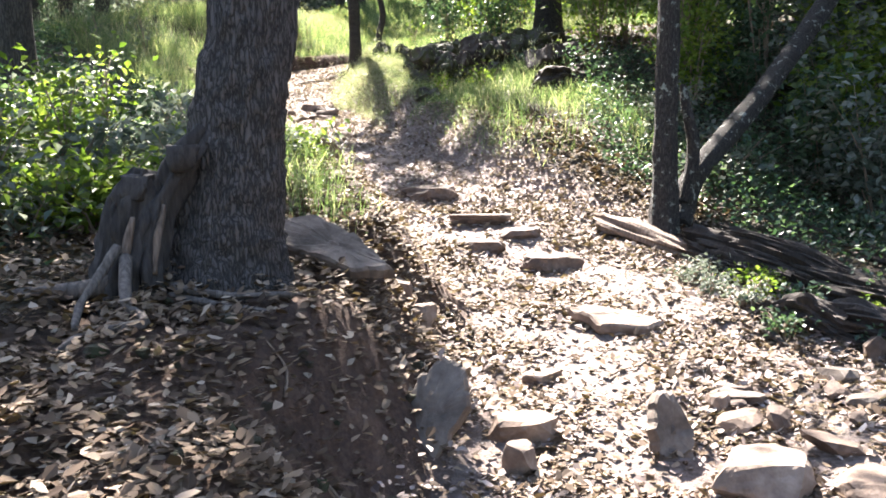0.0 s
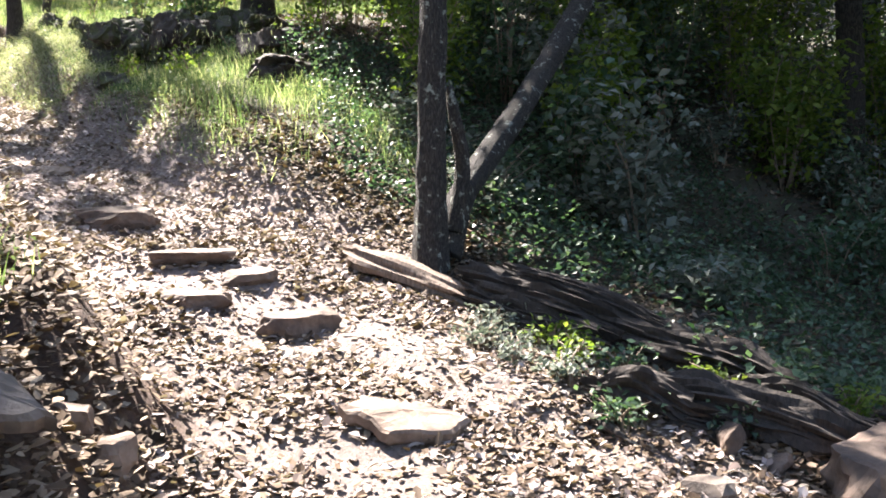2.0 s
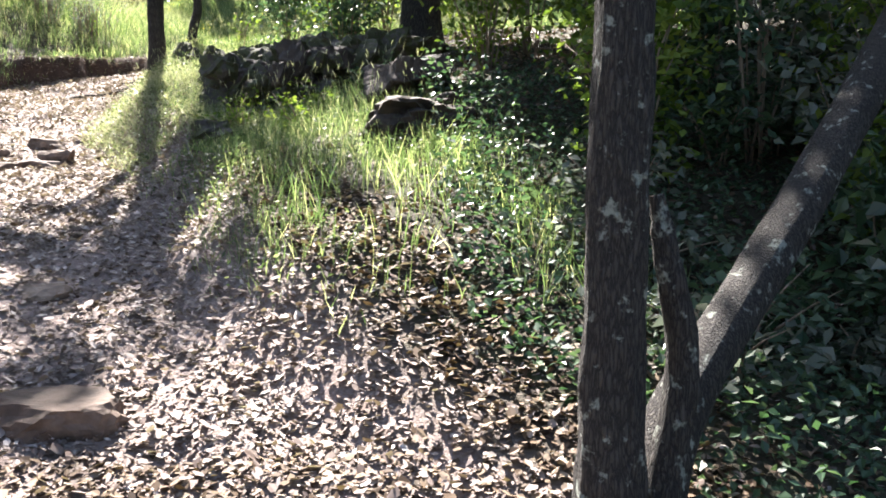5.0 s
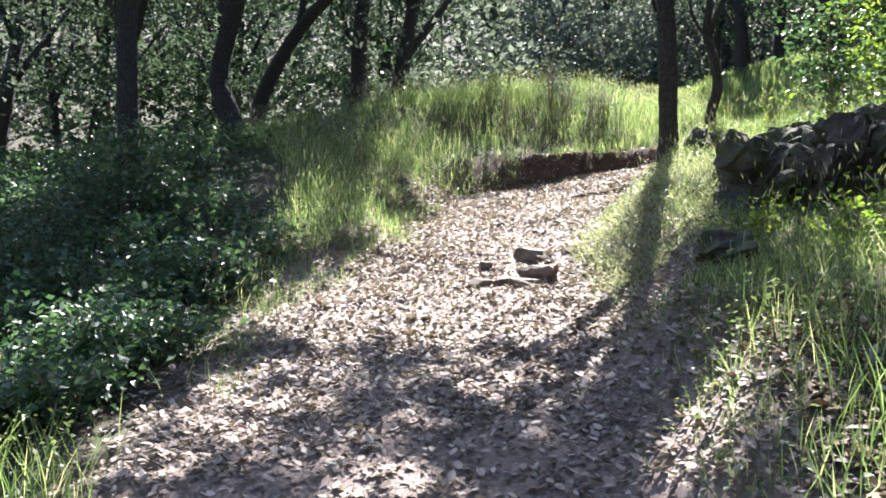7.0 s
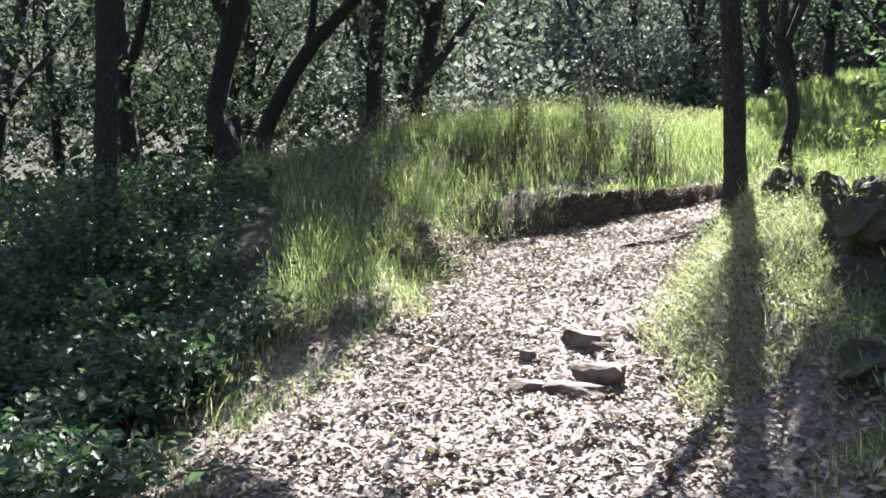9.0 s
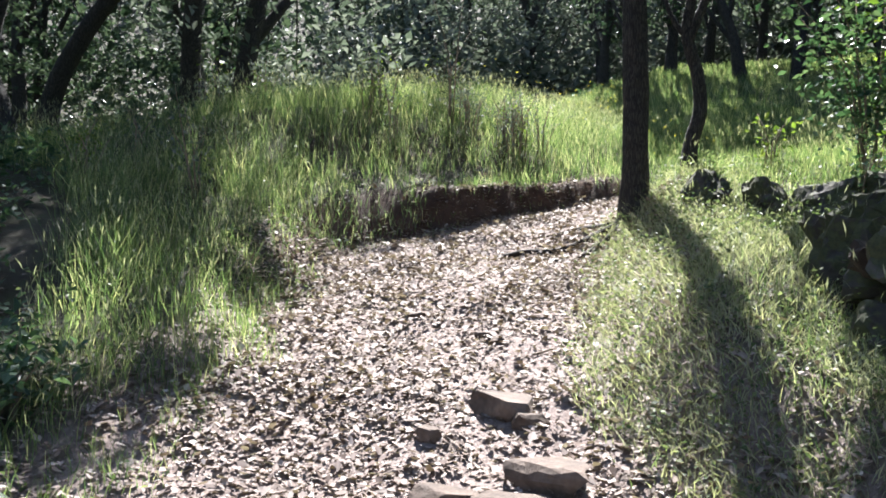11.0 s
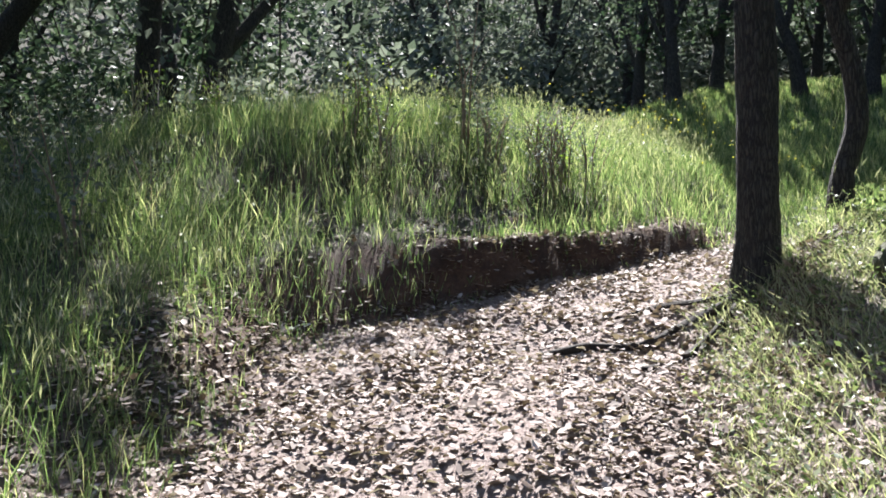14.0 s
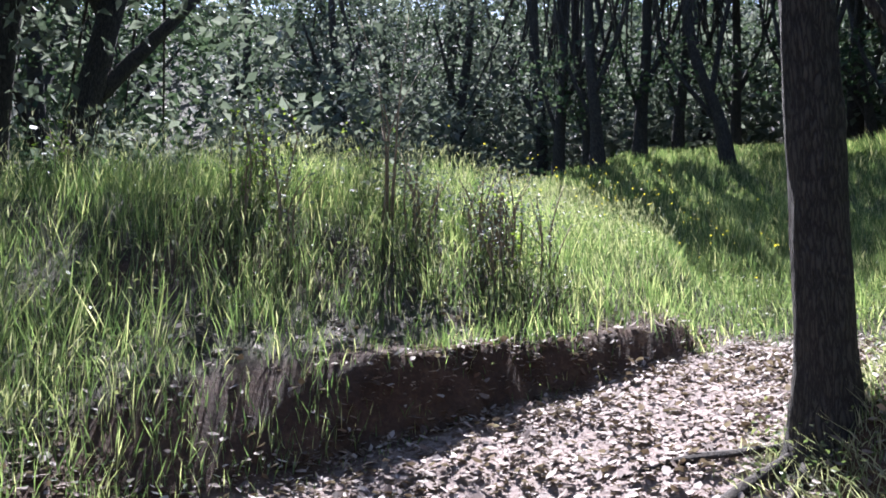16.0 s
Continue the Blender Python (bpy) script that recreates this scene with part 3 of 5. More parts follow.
limb_tree("oak_tree", -1.43, 14.42, [
    [(0, 0, 0, 0.12), (0.0, 0.0, 0.3, 0.094), (-0.01, 0.02, 1.2, 0.087), (-0.07, 0.04, 2.6, 0.08), (-0.2, 0.1, 4.6, 0.075), (-0.2, 0.2, 6.8, 0.04)],
    # the limb reaching south is invented to carry a shade-casting crown
    [(-0.15, 0.1, 4.0, 0.05), (0.6, 0.5, 5.2, 0.04), (1.3, 0.6, 6.0, 0.015)], [(-0.12, 0.05, 3.3, 0.05), (-0.4, -0.9, 3.7, 0.04), (-0.8, -2.1, 3.9, 0.015)]],
    # unseen crowns, placed sunward to throw dappled shade on trail and verge
    BARK_DARK, "dark straight oak trunk at the trail's edge", 31, [((-1.5, -1.7, 3.9), (1.45, 1.3, 0.4), 820, 26), ((0.1, -1.15, 3.9), (0.55, 0.6, 0.3), 230, 8), ((-0.45, -0.35, 6.2), (1.5, 0.8, 0.6), 900, 18), ((-0.1, 0.65, 5.5), (0.7, 0.6, 0.3), 700, 9), ((0.4, 0.5, 4.7), (1.2, 1.7, 0.5), 1150, 24)], sides=36, rings=80, ridges=0.012, flare=0.3, leaf_size=(0.1, 0.2))

limb_tree("oak_tree", -1.06, 14.6, [
    [(0, 0, 0, 0.06), (0.02, 0, 0.22, 0.052), (0.085, 0.02, 0.48, 0.05), (0.06, 0.02, 0.75, 0.047), (-0.02, 0, 1.05, 0.042), (0.02, 0, 1.4, 0.035), (0.1, 0.1, 2.4, 0.02)],
    [(0.0, 0, 1.0, 0.036), (0.16, 0.0, 1.4, 0.032), (0.36, 0.1, 1.8, 0.025), (0.55, 0.2, 2.6, 0.014)],
    [(0.05, 0, 0.9, 0.022), (-0.16, 0.0, 1.25, 0.018), (-0.2, 0.1, 1.7, 0.011)]],
    BARK_DARK, "thin crooked oak that forks above the grass", 41, [((0.35, 0.4, 2.9), (1.1, 1.0, 0.6), 520, 18)], FRESH, sides=18, rings=40, ridges=0.006, flare=0.3, leaf_size=(0.04, 0.07))

# the oaks of the shaded wood left of the trail
limb_tree("oak_tree", -7.2, 14.35, [
    [(0, 0, 0, 0.17), (-0.05, 0, 0.5, 0.14), (-0.22, 0.0, 0.95, 0.125), (-0.12, 0.05, 1.5, 0.12), (0.1, 0.1, 2.3, 0.12), (0.2, 0.1, 3.4, 0.10), (0.1, 0.4, 6, 0.05)],
    [(0.0, 0.05, 1.9, 0.07), (-0.45, 0.0, 2.6, 0.06), (-1.2, -0.3, 3.6, 0.03)], [(0.2, 0.1, 3.0, 0.06), (0.9, 0.2, 3.8, 0.045), (1.7, 0.2, 4.6, 0.02)]],
    # the third crown is an unseen addition that shades the grass by the trail
    BARK_DARK, "dark crooked oak standing in shaded grass", 51, [((-0.5, 0.3, 5.6), (2.4, 2.8, 1.6), 5000, 40), ((2.1, -0.6, 4.7), (1.5, 1.6, 0.7), 3000, 28), ((2.5, 1.3, 3.9), (1.15, 1.3, 0.45), 1050, 20)], sides=20, rings=50, ridges=0.014, leaf_size=(0.1, 0.2))
limb_tree("oak_tree", -8.6, 16.5, [
    [(0, 0, 0, 0.15), (0.0, 0, 0.6, 0.12), (0.25, 0, 1.2, 0.11), (0.8, 0.1, 2.0, 0.10), (1.5, 0.3, 2.7, 0.085), (2.5, 0.4, 3.5, 0.05), (3.4, 0.3, 4.0, 0.02)],
    [(0.8, 0.1, 1.9, 0.06), (0.8, 0.3, 3.0, 0.05), (0.6, 0.4, 4.4, 0.02)]],
    BARK_DARK, "dark oak leaning over the grass", 52, [((1.4, 0.5, 4.6), (2.4, 2.6, 1.4), 4500, 34), ((3.3, 0.2, 4.1), (0.7, 0.6, 0.25), 520, 8)], sides=18, rings=44, ridges=0.012)
limb_tree("oak_tree", -8.0, 18.6, [
    [(0, 0, 0, 0.19), (0.0, 0, 0.6, 0.15), (0.05, 0, 2.0, 0.135), (0.18, 0.1, 4.0, 0.12), (0.2, 0.2, 7, 0.06)],
    [(0.1, 0.1, 3.2, 0.07), (-0.8, 0, 4.4, 0.05), (-1.6, -0.2, 5.4, 0.02)], [(0.15, 0.1, 3.2, 0.07), (1.3, 0.1, 4.0, 0.05), (2.6, 0.3, 4.5, 0.02)]],
    BARK_DARK, "straight dark oak at the top of the grass mound", 53, [((0.2, 0.2, 6.2), (2.6, 2.6, 1.6), 4500, 34), ((2.2, 0.0, 4.4), (0.5, 0.4, 0.2), 330, 5), ((2.8, 0.6, 4.6), (0.45, 0.4, 0.2), 300, 5)], sides=18, rings=44, ridges=0.012)
limb_tree("oak_tree", -6.85, 12.3, [
    [(0, 0, 0, 0.13), (-0.02, 0, 0.8, 0.11), (-0.04, 0.05, 2.2, 0.105), (-0.1, 0.1, 4.0, 0.09), (0, 0.2, 6.6, 0.05)],
    [(-0.05, 0.05, 2.6, 0.05), (0.7, 0, 3.6, 0.04), (1.2, -0.2, 4.4, 0.015)]],
    BARK_DARK, "dark oak trunk in the shade above thick bushes", 54, [((-0.6, 0.2, 5.6), (2.0, 2.4, 1.5), 5500, 40)], sides=18, rings=44, ridges=0.012, leaf_size=(0.1, 0.2))
limb_tree("oak_tree", -7.4, 11.0, [
    [(0, 0, 0, 0.09), (0.04, 0, 0.9, 0.075), (-0.06, 0.05, 2.2, 0.07), (-0.1, 0.1, 4.0, 0.05)], [(0.0, 0, 1.5, 0.04), (-0.6, 0, 2.5, 0.03), (-1.1, 0, 3.4, 0.01)]],
    BARK_DARK, "thin dark oak among shaded bushes", 55, [((0, 0.2, 4.4), (2.0, 2.0, 1.3), 3800, 30)], sides=14, rings=34, ridges=0.01, leaf_size=(0.1, 0.2))
limb_tree("oak_tree", -3.2, 6.6, [
    [(0, 0, 0, 0.16), (-0.02, 0, 0.8, 0.13), (-0.03, 0.1, 2.2, 0.12), (0.2, 0.6, 4.2, 0.10), (0.6, 1.2, 6.0, 0.05)],
    [(0.1, 0.4, 3.4, 0.07), (0.9, 0.9, 4.6, 0.05), (1.6, 1.2, 5.4, 0.02)]],
    # crown above the view, positioned so that its shadow covers the left bank
    BARK_DARK, "black-looking oak trunk behind the bushes", 56, [((0.9, 0.8, 5.2), (1.5, 1.4, 1.2), 2500, 32)], sides=18, rings=40, ridges=0.012, leaf_size=(0.12, 0.22))
# the wood right of the trail
limb_tree("oak_tree", 1.6, 13.0, [
    [(0, 0, 0, 0.24), (0, 0, 0.6, 0.19), (0.05, 0.05, 2.4, 0.17), (0.2, 0.1, 5, 0.12), (0.3, 0.2, 7, 0.06)],
    [(0.05, 0, 1.6, 0.08), (0.8, -0.4, 2.6, 0.06), (1.8, -0.9, 3.3, 0.02)], [(0.15, 0.05, 3.4, 0.1), (0.2, -1.2, 4.2, 0.07), (0.3, -2.4, 4.6, 0.03)]],
    # last limb and all crowns after the first: unseen, added to cast shade
    BARK_DARK, "thick dark oak behind the mossy outcrop", 61, [((1.5, -0.2, 5.0), (2.2, 2.3, 1.7), 5200, 42), ((0.4, -2.5, 4.6), (1.6, 1.7, 0.7), 3600, 32), ((-0.5, 1.6, 4.4), (1.5, 1.5, 0.7), 3200, 30), ((1.1, -3.3, 5.2), (1.2, 1.6, 0.7), 1600, 22), ((0.1, -0.9, 5.0), (0.8, 0.9, 0.5), 1300, 14)], sides=20, rings=44, ridges=0.014, leaf_size=(0.1, 0.2))
for i, (x, y, r, h) in enumerate([(4.4, 9.2, 0.12, 5.5), (5.6, 11.5, 0.15, 6.5), (3.8, 14.2, 0.14, 6.5), (6.8, 8.2, 0.13, 5.5), (7.6, 12.8, 0.16, 7), (5.2, 16.5, 0.15, 7), (8.4, 5.6, 0.14, 6), (8.8, 10.0, 0.15, 6.5), (4.9, 13.4, 0.12, 6), (3.2, 11.2, 0.11, 5.5), (6.6, 14.6, 0.14, 6.5), (9.6, 7.6, 0.14, 6), (9.8, 3.4, 0.14, 6)]):
    lean = random.uniform(-0.5, 0.5)
    limb_tree("oak_tree", x, y, [
        [(0, 0, 0, r * 1.25), (0.04, 0, 0.6, r), (lean * 0.3, 0.1, 2.2, r * 0.9), (lean, 0.3, h * 0.6, r * 0.7), (lean * 1.2, 0.4, h, r * 0.3)],
        [(lean * 0.3, 0.1, 1.9, r * 0.5), (lean - 0.8, -0.4, 2.8, r * 0.35), (lean - 1.5, -0.7, 3.6, r * 0.12)]],
        BARK_DARK, "dark oak in the dense shaded wood", 70 + i, [((lean, 0.1, h * 0.82), (2.6, 2.6, 1.7), 2000 if x < 6 else 1500, 34), ((lean, -0.3, 2.6), (1.9, 1.9, 1.0), 2000 if x < 6 else 1300, 30)], sides=14, rings=30, ridges=0.01, group="oaks of the shaded wood", leaf_size=(0.11, 0.21))


# ---------------------------------------------------------------- the far wood
def far_wood():
    rng = np.random.default_rng(88)
    models = []
    for k in range(5):
        lean = rng.uniform(-0.8, 0.8)
        h = rng.uniform(6.5, 8.5)
        r = rng.uniform(0.10, 0.17)
        leaf = (CANOPY, CANOPY, CANOPY, GREY_LEAF, CANOPY)[k]
        models.append(limb_tree("oak_tree", 0, 0, [
            [(0, 0, 0, r * 1.3), (0.02, 0, 0.6, r), (lean * 0.3, 0.1, 2.0, r * 0.9), (lean, 0.2, 4.5, r * 0.7), (lean, 0.3, h, r * 0.3)],
            [(lean * 0.3, 0.1, 1.8, r * 0.6), (lean * 0.3 - 0.9, 0.2, 2.9, r * 0.45), (lean - 1.5, 0.2, 4.2, r * 0.2)],
            [(lean * 0.5, 0.1, 2.6, r * 0.5), (lean + 0.9, 0.1, 3.6, r * 0.4), (lean + 1.4, 0.0, 4.8, r * 0.15)]],
            BARK_DARK, "dark oak with small leaves in the far wood", 90 + k, [((lean, 0.2, h * 0.72), (2.8, 2.8, h * 0.24), 2700, 46), ((lean * 0.5, 0, 2.2), (2.2, 2.2, 1.2), 1100, 34)],
            leaf, sides=10, rings=20, ridges=0.01, z=0, group="oaks of the far wood", leaf_size=(0.10, 0.20)))
    spots = []
    for _ in range(4000):
        x, y = rng.uniform(-24, 22), rng.uniform(1, 40)
        left, right = side(x, y)
        d = math.hypot(x + 1, y - 10)
        open_meadow = -6.5 < x < 4 + 0.1 * y and y < 23.5
        if d < 9.5 or open_meadow or d > 31 or (y < 10 and abs(x) < 9) or (-5.5 < x < 4 and y < 28.6):
            continue
        if all((x - a) ** 2 + (y - b) ** 2 > (1.7 if y > 15 else 2.4) ** 2 for a, b in spots):
            spots.append((x, y))
        if len(spots) > 64:
            break
    for i, (x, y) in enumerate(spots):
        m = pose(x, y, float(height(x, y)) - 0.05, 0, 0, rng.uniform(0, 360))
        if i < len(models):
            models[i].matrix_basis = m
        else:
            copy_thing(models[i % len(models)], m)


far_wood()
# the last seven oaks are added so their dense crowns shade the far meadow
for i, (x, y, lean) in enumerate([(-2.9, 25.2, 0.1), (-2.25, 24.6, -0.1), (-1.6, 25.3, 0.15), (-0.3, 24.6, -0.5), (0.6, 24.2, 0.2), (1.9, 23.6, -0.2), (2.9, 23.4, 0.3), (-0.9, 26.8, 0.2), (1.3, 26.0, -0.3), (3.3, 25.2, 0.2), (0.2, 27.6, 0.1), (2.7, 28.0, -0.2), (4.6, 23.4, 0.3), (-2.4, 26.5, -0.2)]):
    limb_tree("oak_tree", x, y, [
        [(0, 0, 0, 0.11), (lean * 0.3, 0, 0.8, 0.09), (lean, 0.1, 2.0, 0.08), (lean * 1.3, 0.2, 4.2, 0.06), (lean, 0.3, 6.5, 0.03)],
        [(lean * 0.5, 0, 1.2, 0.05), (lean + 0.5, 0.1, 2.4, 0.04), (lean + 0.9, 0.1, 3.8, 0.02)], [(lean * 0.3, 0, 0.7, 0.04), (lean - 0.4, 0.1, 1.9, 0.03), (lean - 0.6, 0.1, 3.2, 0.015)]],
        BARK_DARK, "thin forked oak at the edge of the sunlit meadow", 120 + i, [((lean, 0.2, 4.6), (1.6, 1.6, 1.0), 3000 if x > -1.6 else 700, 26), ((lean, 0, 1.6), (0.9, 0.9, 0.6), 160, 14)], CANOPY, sides=12, rings=26, ridges=0.008, group="thin oaks at the meadow's edge", leaf_size=(0.08, 0.16))


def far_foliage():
    """The unseen depth of the wood: leaves on the slopes beyond, their pale grey standing in for haze."""
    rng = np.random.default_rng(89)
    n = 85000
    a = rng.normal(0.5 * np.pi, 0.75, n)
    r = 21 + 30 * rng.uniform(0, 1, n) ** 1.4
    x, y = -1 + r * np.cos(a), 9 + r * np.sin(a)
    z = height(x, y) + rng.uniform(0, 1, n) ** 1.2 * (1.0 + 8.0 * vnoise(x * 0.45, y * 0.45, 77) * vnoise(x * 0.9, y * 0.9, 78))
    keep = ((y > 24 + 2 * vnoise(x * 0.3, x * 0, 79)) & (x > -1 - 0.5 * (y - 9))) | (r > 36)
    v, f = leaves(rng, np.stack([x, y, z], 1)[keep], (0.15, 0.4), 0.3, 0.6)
    tagged(new("far_woods", mesh_from("far_woods", v, f, GREY_LEAF)), "dense foliage of the far wooded slopes, paled for haze", "trees", kind="stuff")


def thicket_depth():
    """The dark depth of the wood on the slope left of the mound and on the other sides."""
    rng = np.random.default_rng(93)
    n = 48000
    a, r = rng.uniform(0, 2 * np.pi, n), 19 + 30 * rng.uniform(0, 1, n) ** 1.3
    x, y = -1 + r * np.cos(a), 9 + r * np.sin(a)
    keep = (x < -1 - 0.5 * (y - 9)) | (y < 12)
    x, y = x[keep], y[keep]
    z = height(x, y) + rng.uniform(0, 1, len(x)) ** 1.3 * (1.5 + 6.0 * vnoise(x * 0.35, y * 0.35, 94))
    v, f = leaves(rng, np.stack([x, y, z], 1), (0.22, 0.5), 0.4, 0.6)
    tagged(new("far_thicket", mesh_from("far_thicket", v, f, CANOPY)), "dark tangled foliage deep in the shaded wood", "trees", kind="stuff")


thicket_depth()
far_foliage()


def woodland_floor():
    """Low leaves and litter on the ground of the wood on all sides."""
    rng = np.random.default_rng(90)
    n, m = 42000, 42000
    x = np.concatenate([rng.uniform(-22, 20, n), rng.uniform(-15, -4.2, m), rng.uniform(1.2, 5, 26000), rng.uniform(-16, 10, 16000), rng.uniform(-12, 12, 20000)])
    y = np.concatenate([rng.uniform(1, 36, n), rng.uniform(7, 18, m), rng.uniform(4, 10, 26000), rng.uniform(23.5, 34, 16000), rng.uniform(-10, 2, 20000)])
    n = len(x)
    left, right = side(x, y)
    out = np.maximum(left, right)
    d = np.hypot(x + 1, y - 10)
    wood = ((x > 1.3) & (y < 15)) | (left > 1.2 + np.clip((y - 10.5) * 0.38, 0, 3)) | (y > 23)
    keep = wood & (out > 0.75) & ((rng.uniform(0, 1, n) < np.clip(18 / (d + 5), 0, 1)) | (y > 23.5)) & ((vnoise(x * 0.8, y * 0.8, 91) > 0.28) | (x < -4) | (y > 23.5))
    x, y, d = x[keep], y[keep], d[keep]
    z = height(x, y) + rng.uniform(0, 1, len(x)) ** 2 * 0.5 * vnoise(x * 1.3, y * 1.3, 92) + 0.02
    v, f = leaves(rng, np.stack([x, y, z], 1), (1.0, 1.8), 1.0, 0.65)
    v = v.reshape(-1, 4, 3)
    grow = np.where((x > 0) & (d < 9), 0.03, np.where(d < 8, 0.045, np.where(d < 13, 0.07, 0.1)))
    v = (v[:, :1] + (v - v[:, :1]) * grow[:, None, None]).reshape(-1, 3)
    tagged(new("ground_cover", mesh_from("ground_cover", v, f, SHRUB)), "low dark green leaves covering the woodland floor", "ground cover", kind="stuff")
    n = 32000
    x, y = rng.uniform(1.1, 7, n), rng.uniform(1.8, 14, n)
    left, right = side(x, y)
    keep = (right > 0.35) & (rng.uniform(0, 1, n) < 0.7)
    x, y = x[keep], y[keep]
    v, f = leaves(rng, np.stack([x, y, height(x, y) + 0.015], 1), (0.03, 0.07), 2.2, 0.6)
    tagged(new("wood_litter", mesh_from("wood_litter", v, f, DARK_LITTER)), "brown fallen leaves on the shaded woodland floor", "leaves", kind="stuff")


woodland_floor()


# ---------------------------------------------------------------- stones
SLAB = "flat tan field stone half buried in the trail"
for x, y, size, turn, seed, sink in [
        (0.67, 5.25, (0.42, 0.22, 0.14), 4, 3, 0.4), (0.22, 5.56, (0.40, 0.2, 0.11), -24, 4, 0.5), (0.26, 6.08, (0.46, 0.26, 0.12), 2, 5, 0.45),
        (0.50, 5.82, (0.34, 0.2, 0.1), 8, 6, 0.5), (-0.12, 6.72, (0.5, 0.26, 0.16), -6, 7, 0.45)]:
    rock("trail_stone", x, y, size, seed, turn, (random.uniform(-4, 4), 0), sink, BROWN_STONE, SLAB, "stones set across the trail", detail=4)
slab("pale_slab", 0.86, 4.24, float(height(0.86, 4.24)) + 0.025, [(-0.24, 0.07), (-0.12, 0.14), (0.06, 0.10), (0.24, -0.02), (0.14, -0.13), (-0.08, -0.11)], 0.06, -8, (9, 5), 23, "pale flat slab lying tilted on leaf litter")
slab("grey_slab", -0.47, 3.56, float(height(-0.42, 3.56)) + 0.1, [(-0.30, 0.08), (-0.15, 0.16), (0.07, 0.10), (0.29, -0.10), (0.09, -0.14), (-0.19, -0.09)], 0.07, -6, (30, 12), 21, "broad grey slab leaning on the bank beside the oak", GREY_STONE)
slab("grey_slab", -0.07, 2.98, float(height(0.04, 2.95)) + 0.12, [(-0.07, 0.16), (0.0, 0.25), (0.10, 0.22), (0.13, 0.08), (0.06, -0.20), (-0.04, -0.25), (-0.12, -0.2), (-0.12, -0.05)], 0.08, -16, (58, 8), 22, "upright grey slab leaning against the soil bank", GREY_STONE)
rock("boulder", -0.98, 6.2, (0.56, 0.42, 0.32), 31, 20, (0, 0), 0.2, BROWN_STONE, "smooth grey-brown boulder on the grassy bank", detail=4)
rock("boulder", 2.28, 3.42, (0.74, 0.5, 0.32), 33, 20, (0, 0), 0.36, BROWN_STONE, "angular brown boulder at the trail's edge", detail=4)
slab("pointed_stone", 0.80, 2.96, float(height(0.80, 2.96)) + 0.07, [(-0.08, -0.13), (0.05, -0.14), (0.08, 0.0), (0.02, 0.13), (-0.04, 0.14), (-0.08, 0.02)], 0.08, 16, (66, 4), 34, "pale pointed stone standing in leaf litter", GREY_STONE)
rock("stone", 1.03, 2.72, (0.42, 0.30, 0.16), 35, 25, (0, 0), 0.35, STONE, "pale rounded stone beside loose rubble", detail=4)
rock("stone", 1.42, 2.62, (0.36, 0.28, 0.15), 36, -15, (0, 0), 0.35, STONE, "pale rounded stone beside loose rubble", detail=4)
rock("stone", 2.0, 3.88, (0.19, 0.1, 0.14), 44, 25, (0, 22), 0.3, BROWN_STONE, "brown upright stone beside the rotten log")
rock("stone", -0.12, 3.95, (0.16, 0.13, 0.13), 37, 10, (0, 0), 0.25, STONE, "small pale stone on the edge of the bank")
rock("stone", -0.24, 3.92, (0.2, 0.1, 0.07), 38, -20, (0, 12), 0.25, STONE, "flat chip of stone on the edge of the bank")
rock("stone", 0.27, 3.14, (0.28, 0.18, 0.12), 39, 15, (8, 0), 0.3, STONE, "flat grey stone at the foot of the bank")
rock("stone", 0.25, 2.86, (0.13, 0.1, 0.16), 40, 5, (10, 5), 0.3, STONE, "small tilted stone at the foot of the bank")
rock("stone", 0.42, 3.62, (0.2, 0.12, 0.07), 41, 8, (0, 0), 0.4, STONE, "small flat stone in leaf litter")
rock("stone", -0.55, 7.78, (0.30, 0.26, 0.08), 42, 12, (0, 0), 0.6, STONE, "worn grey stone flush with the trail")
rubble_rng = np.random.default_rng(400)
for i in range(70):
    x, y = rubble_rng.uniform(0.85, 2.3), rubble_rng.uniform(2.3, 3.75)
    if (x - 1.03) ** 2 + (y - 2.72) ** 2 < 0.05 or (x - 2.28) ** 2 + (y - 3.42) ** 2 < 0.12 or x < 1.0 + 0.5 * max(0, y - 3.2):
        continue
    s = rubble_rng.uniform(0.08, 0.22)
    rock("rubble_stone", x, y, (s, s * rubble_rng.uniform(0.5, 0.8), s * rubble_rng.uniform(0.2, 0.45)), 410 + i, rubble_rng.uniform(0, 180), (rubble_rng.uniform(-14, 14), rubble_rng.uniform(-14, 14)), 0.2, (STONE, BROWN_STONE, GREY_STONE, BROWN_STONE)[i % 4], "loose angular stone in a heap of rubble", "loose rubble by the trail", detail=2)
for x, y, size, turn, seed in [(-1.72, 11.38, (0.34, 0.19, 0.11), -12, 51), (-1.58, 11.28, (0.16, 0.1, 0.07), 10, 52), (-1.42, 10.80, (0.40, 0.2, 0.12), -28, 53), (-1.48, 10.60, (0.34, 0.14, 0.08), 6, 54), (-1.76, 10.68, (0.24, 0.13, 0.07), 18, 55), (-1.95, 11.1, (0.12, 0.09, 0.07), 0, 56), (-2.05, 12.35, (0.1, 0.06, 0.04), 30, 57), (-2.5, 12.55, (0.11, 0.07, 0.04), 15, 58), (-1.95, 12.2, (0.1, 0.07, 0.035), -10, 59)]:
    rock("trail_stone", x, y, size, seed, turn, (0, random.uniform(-8, 8)), 0.32, BROWN_STONE, "dark flat stone lying loose on the sunlit trail", "loose flat stones on the trail", detail=3)

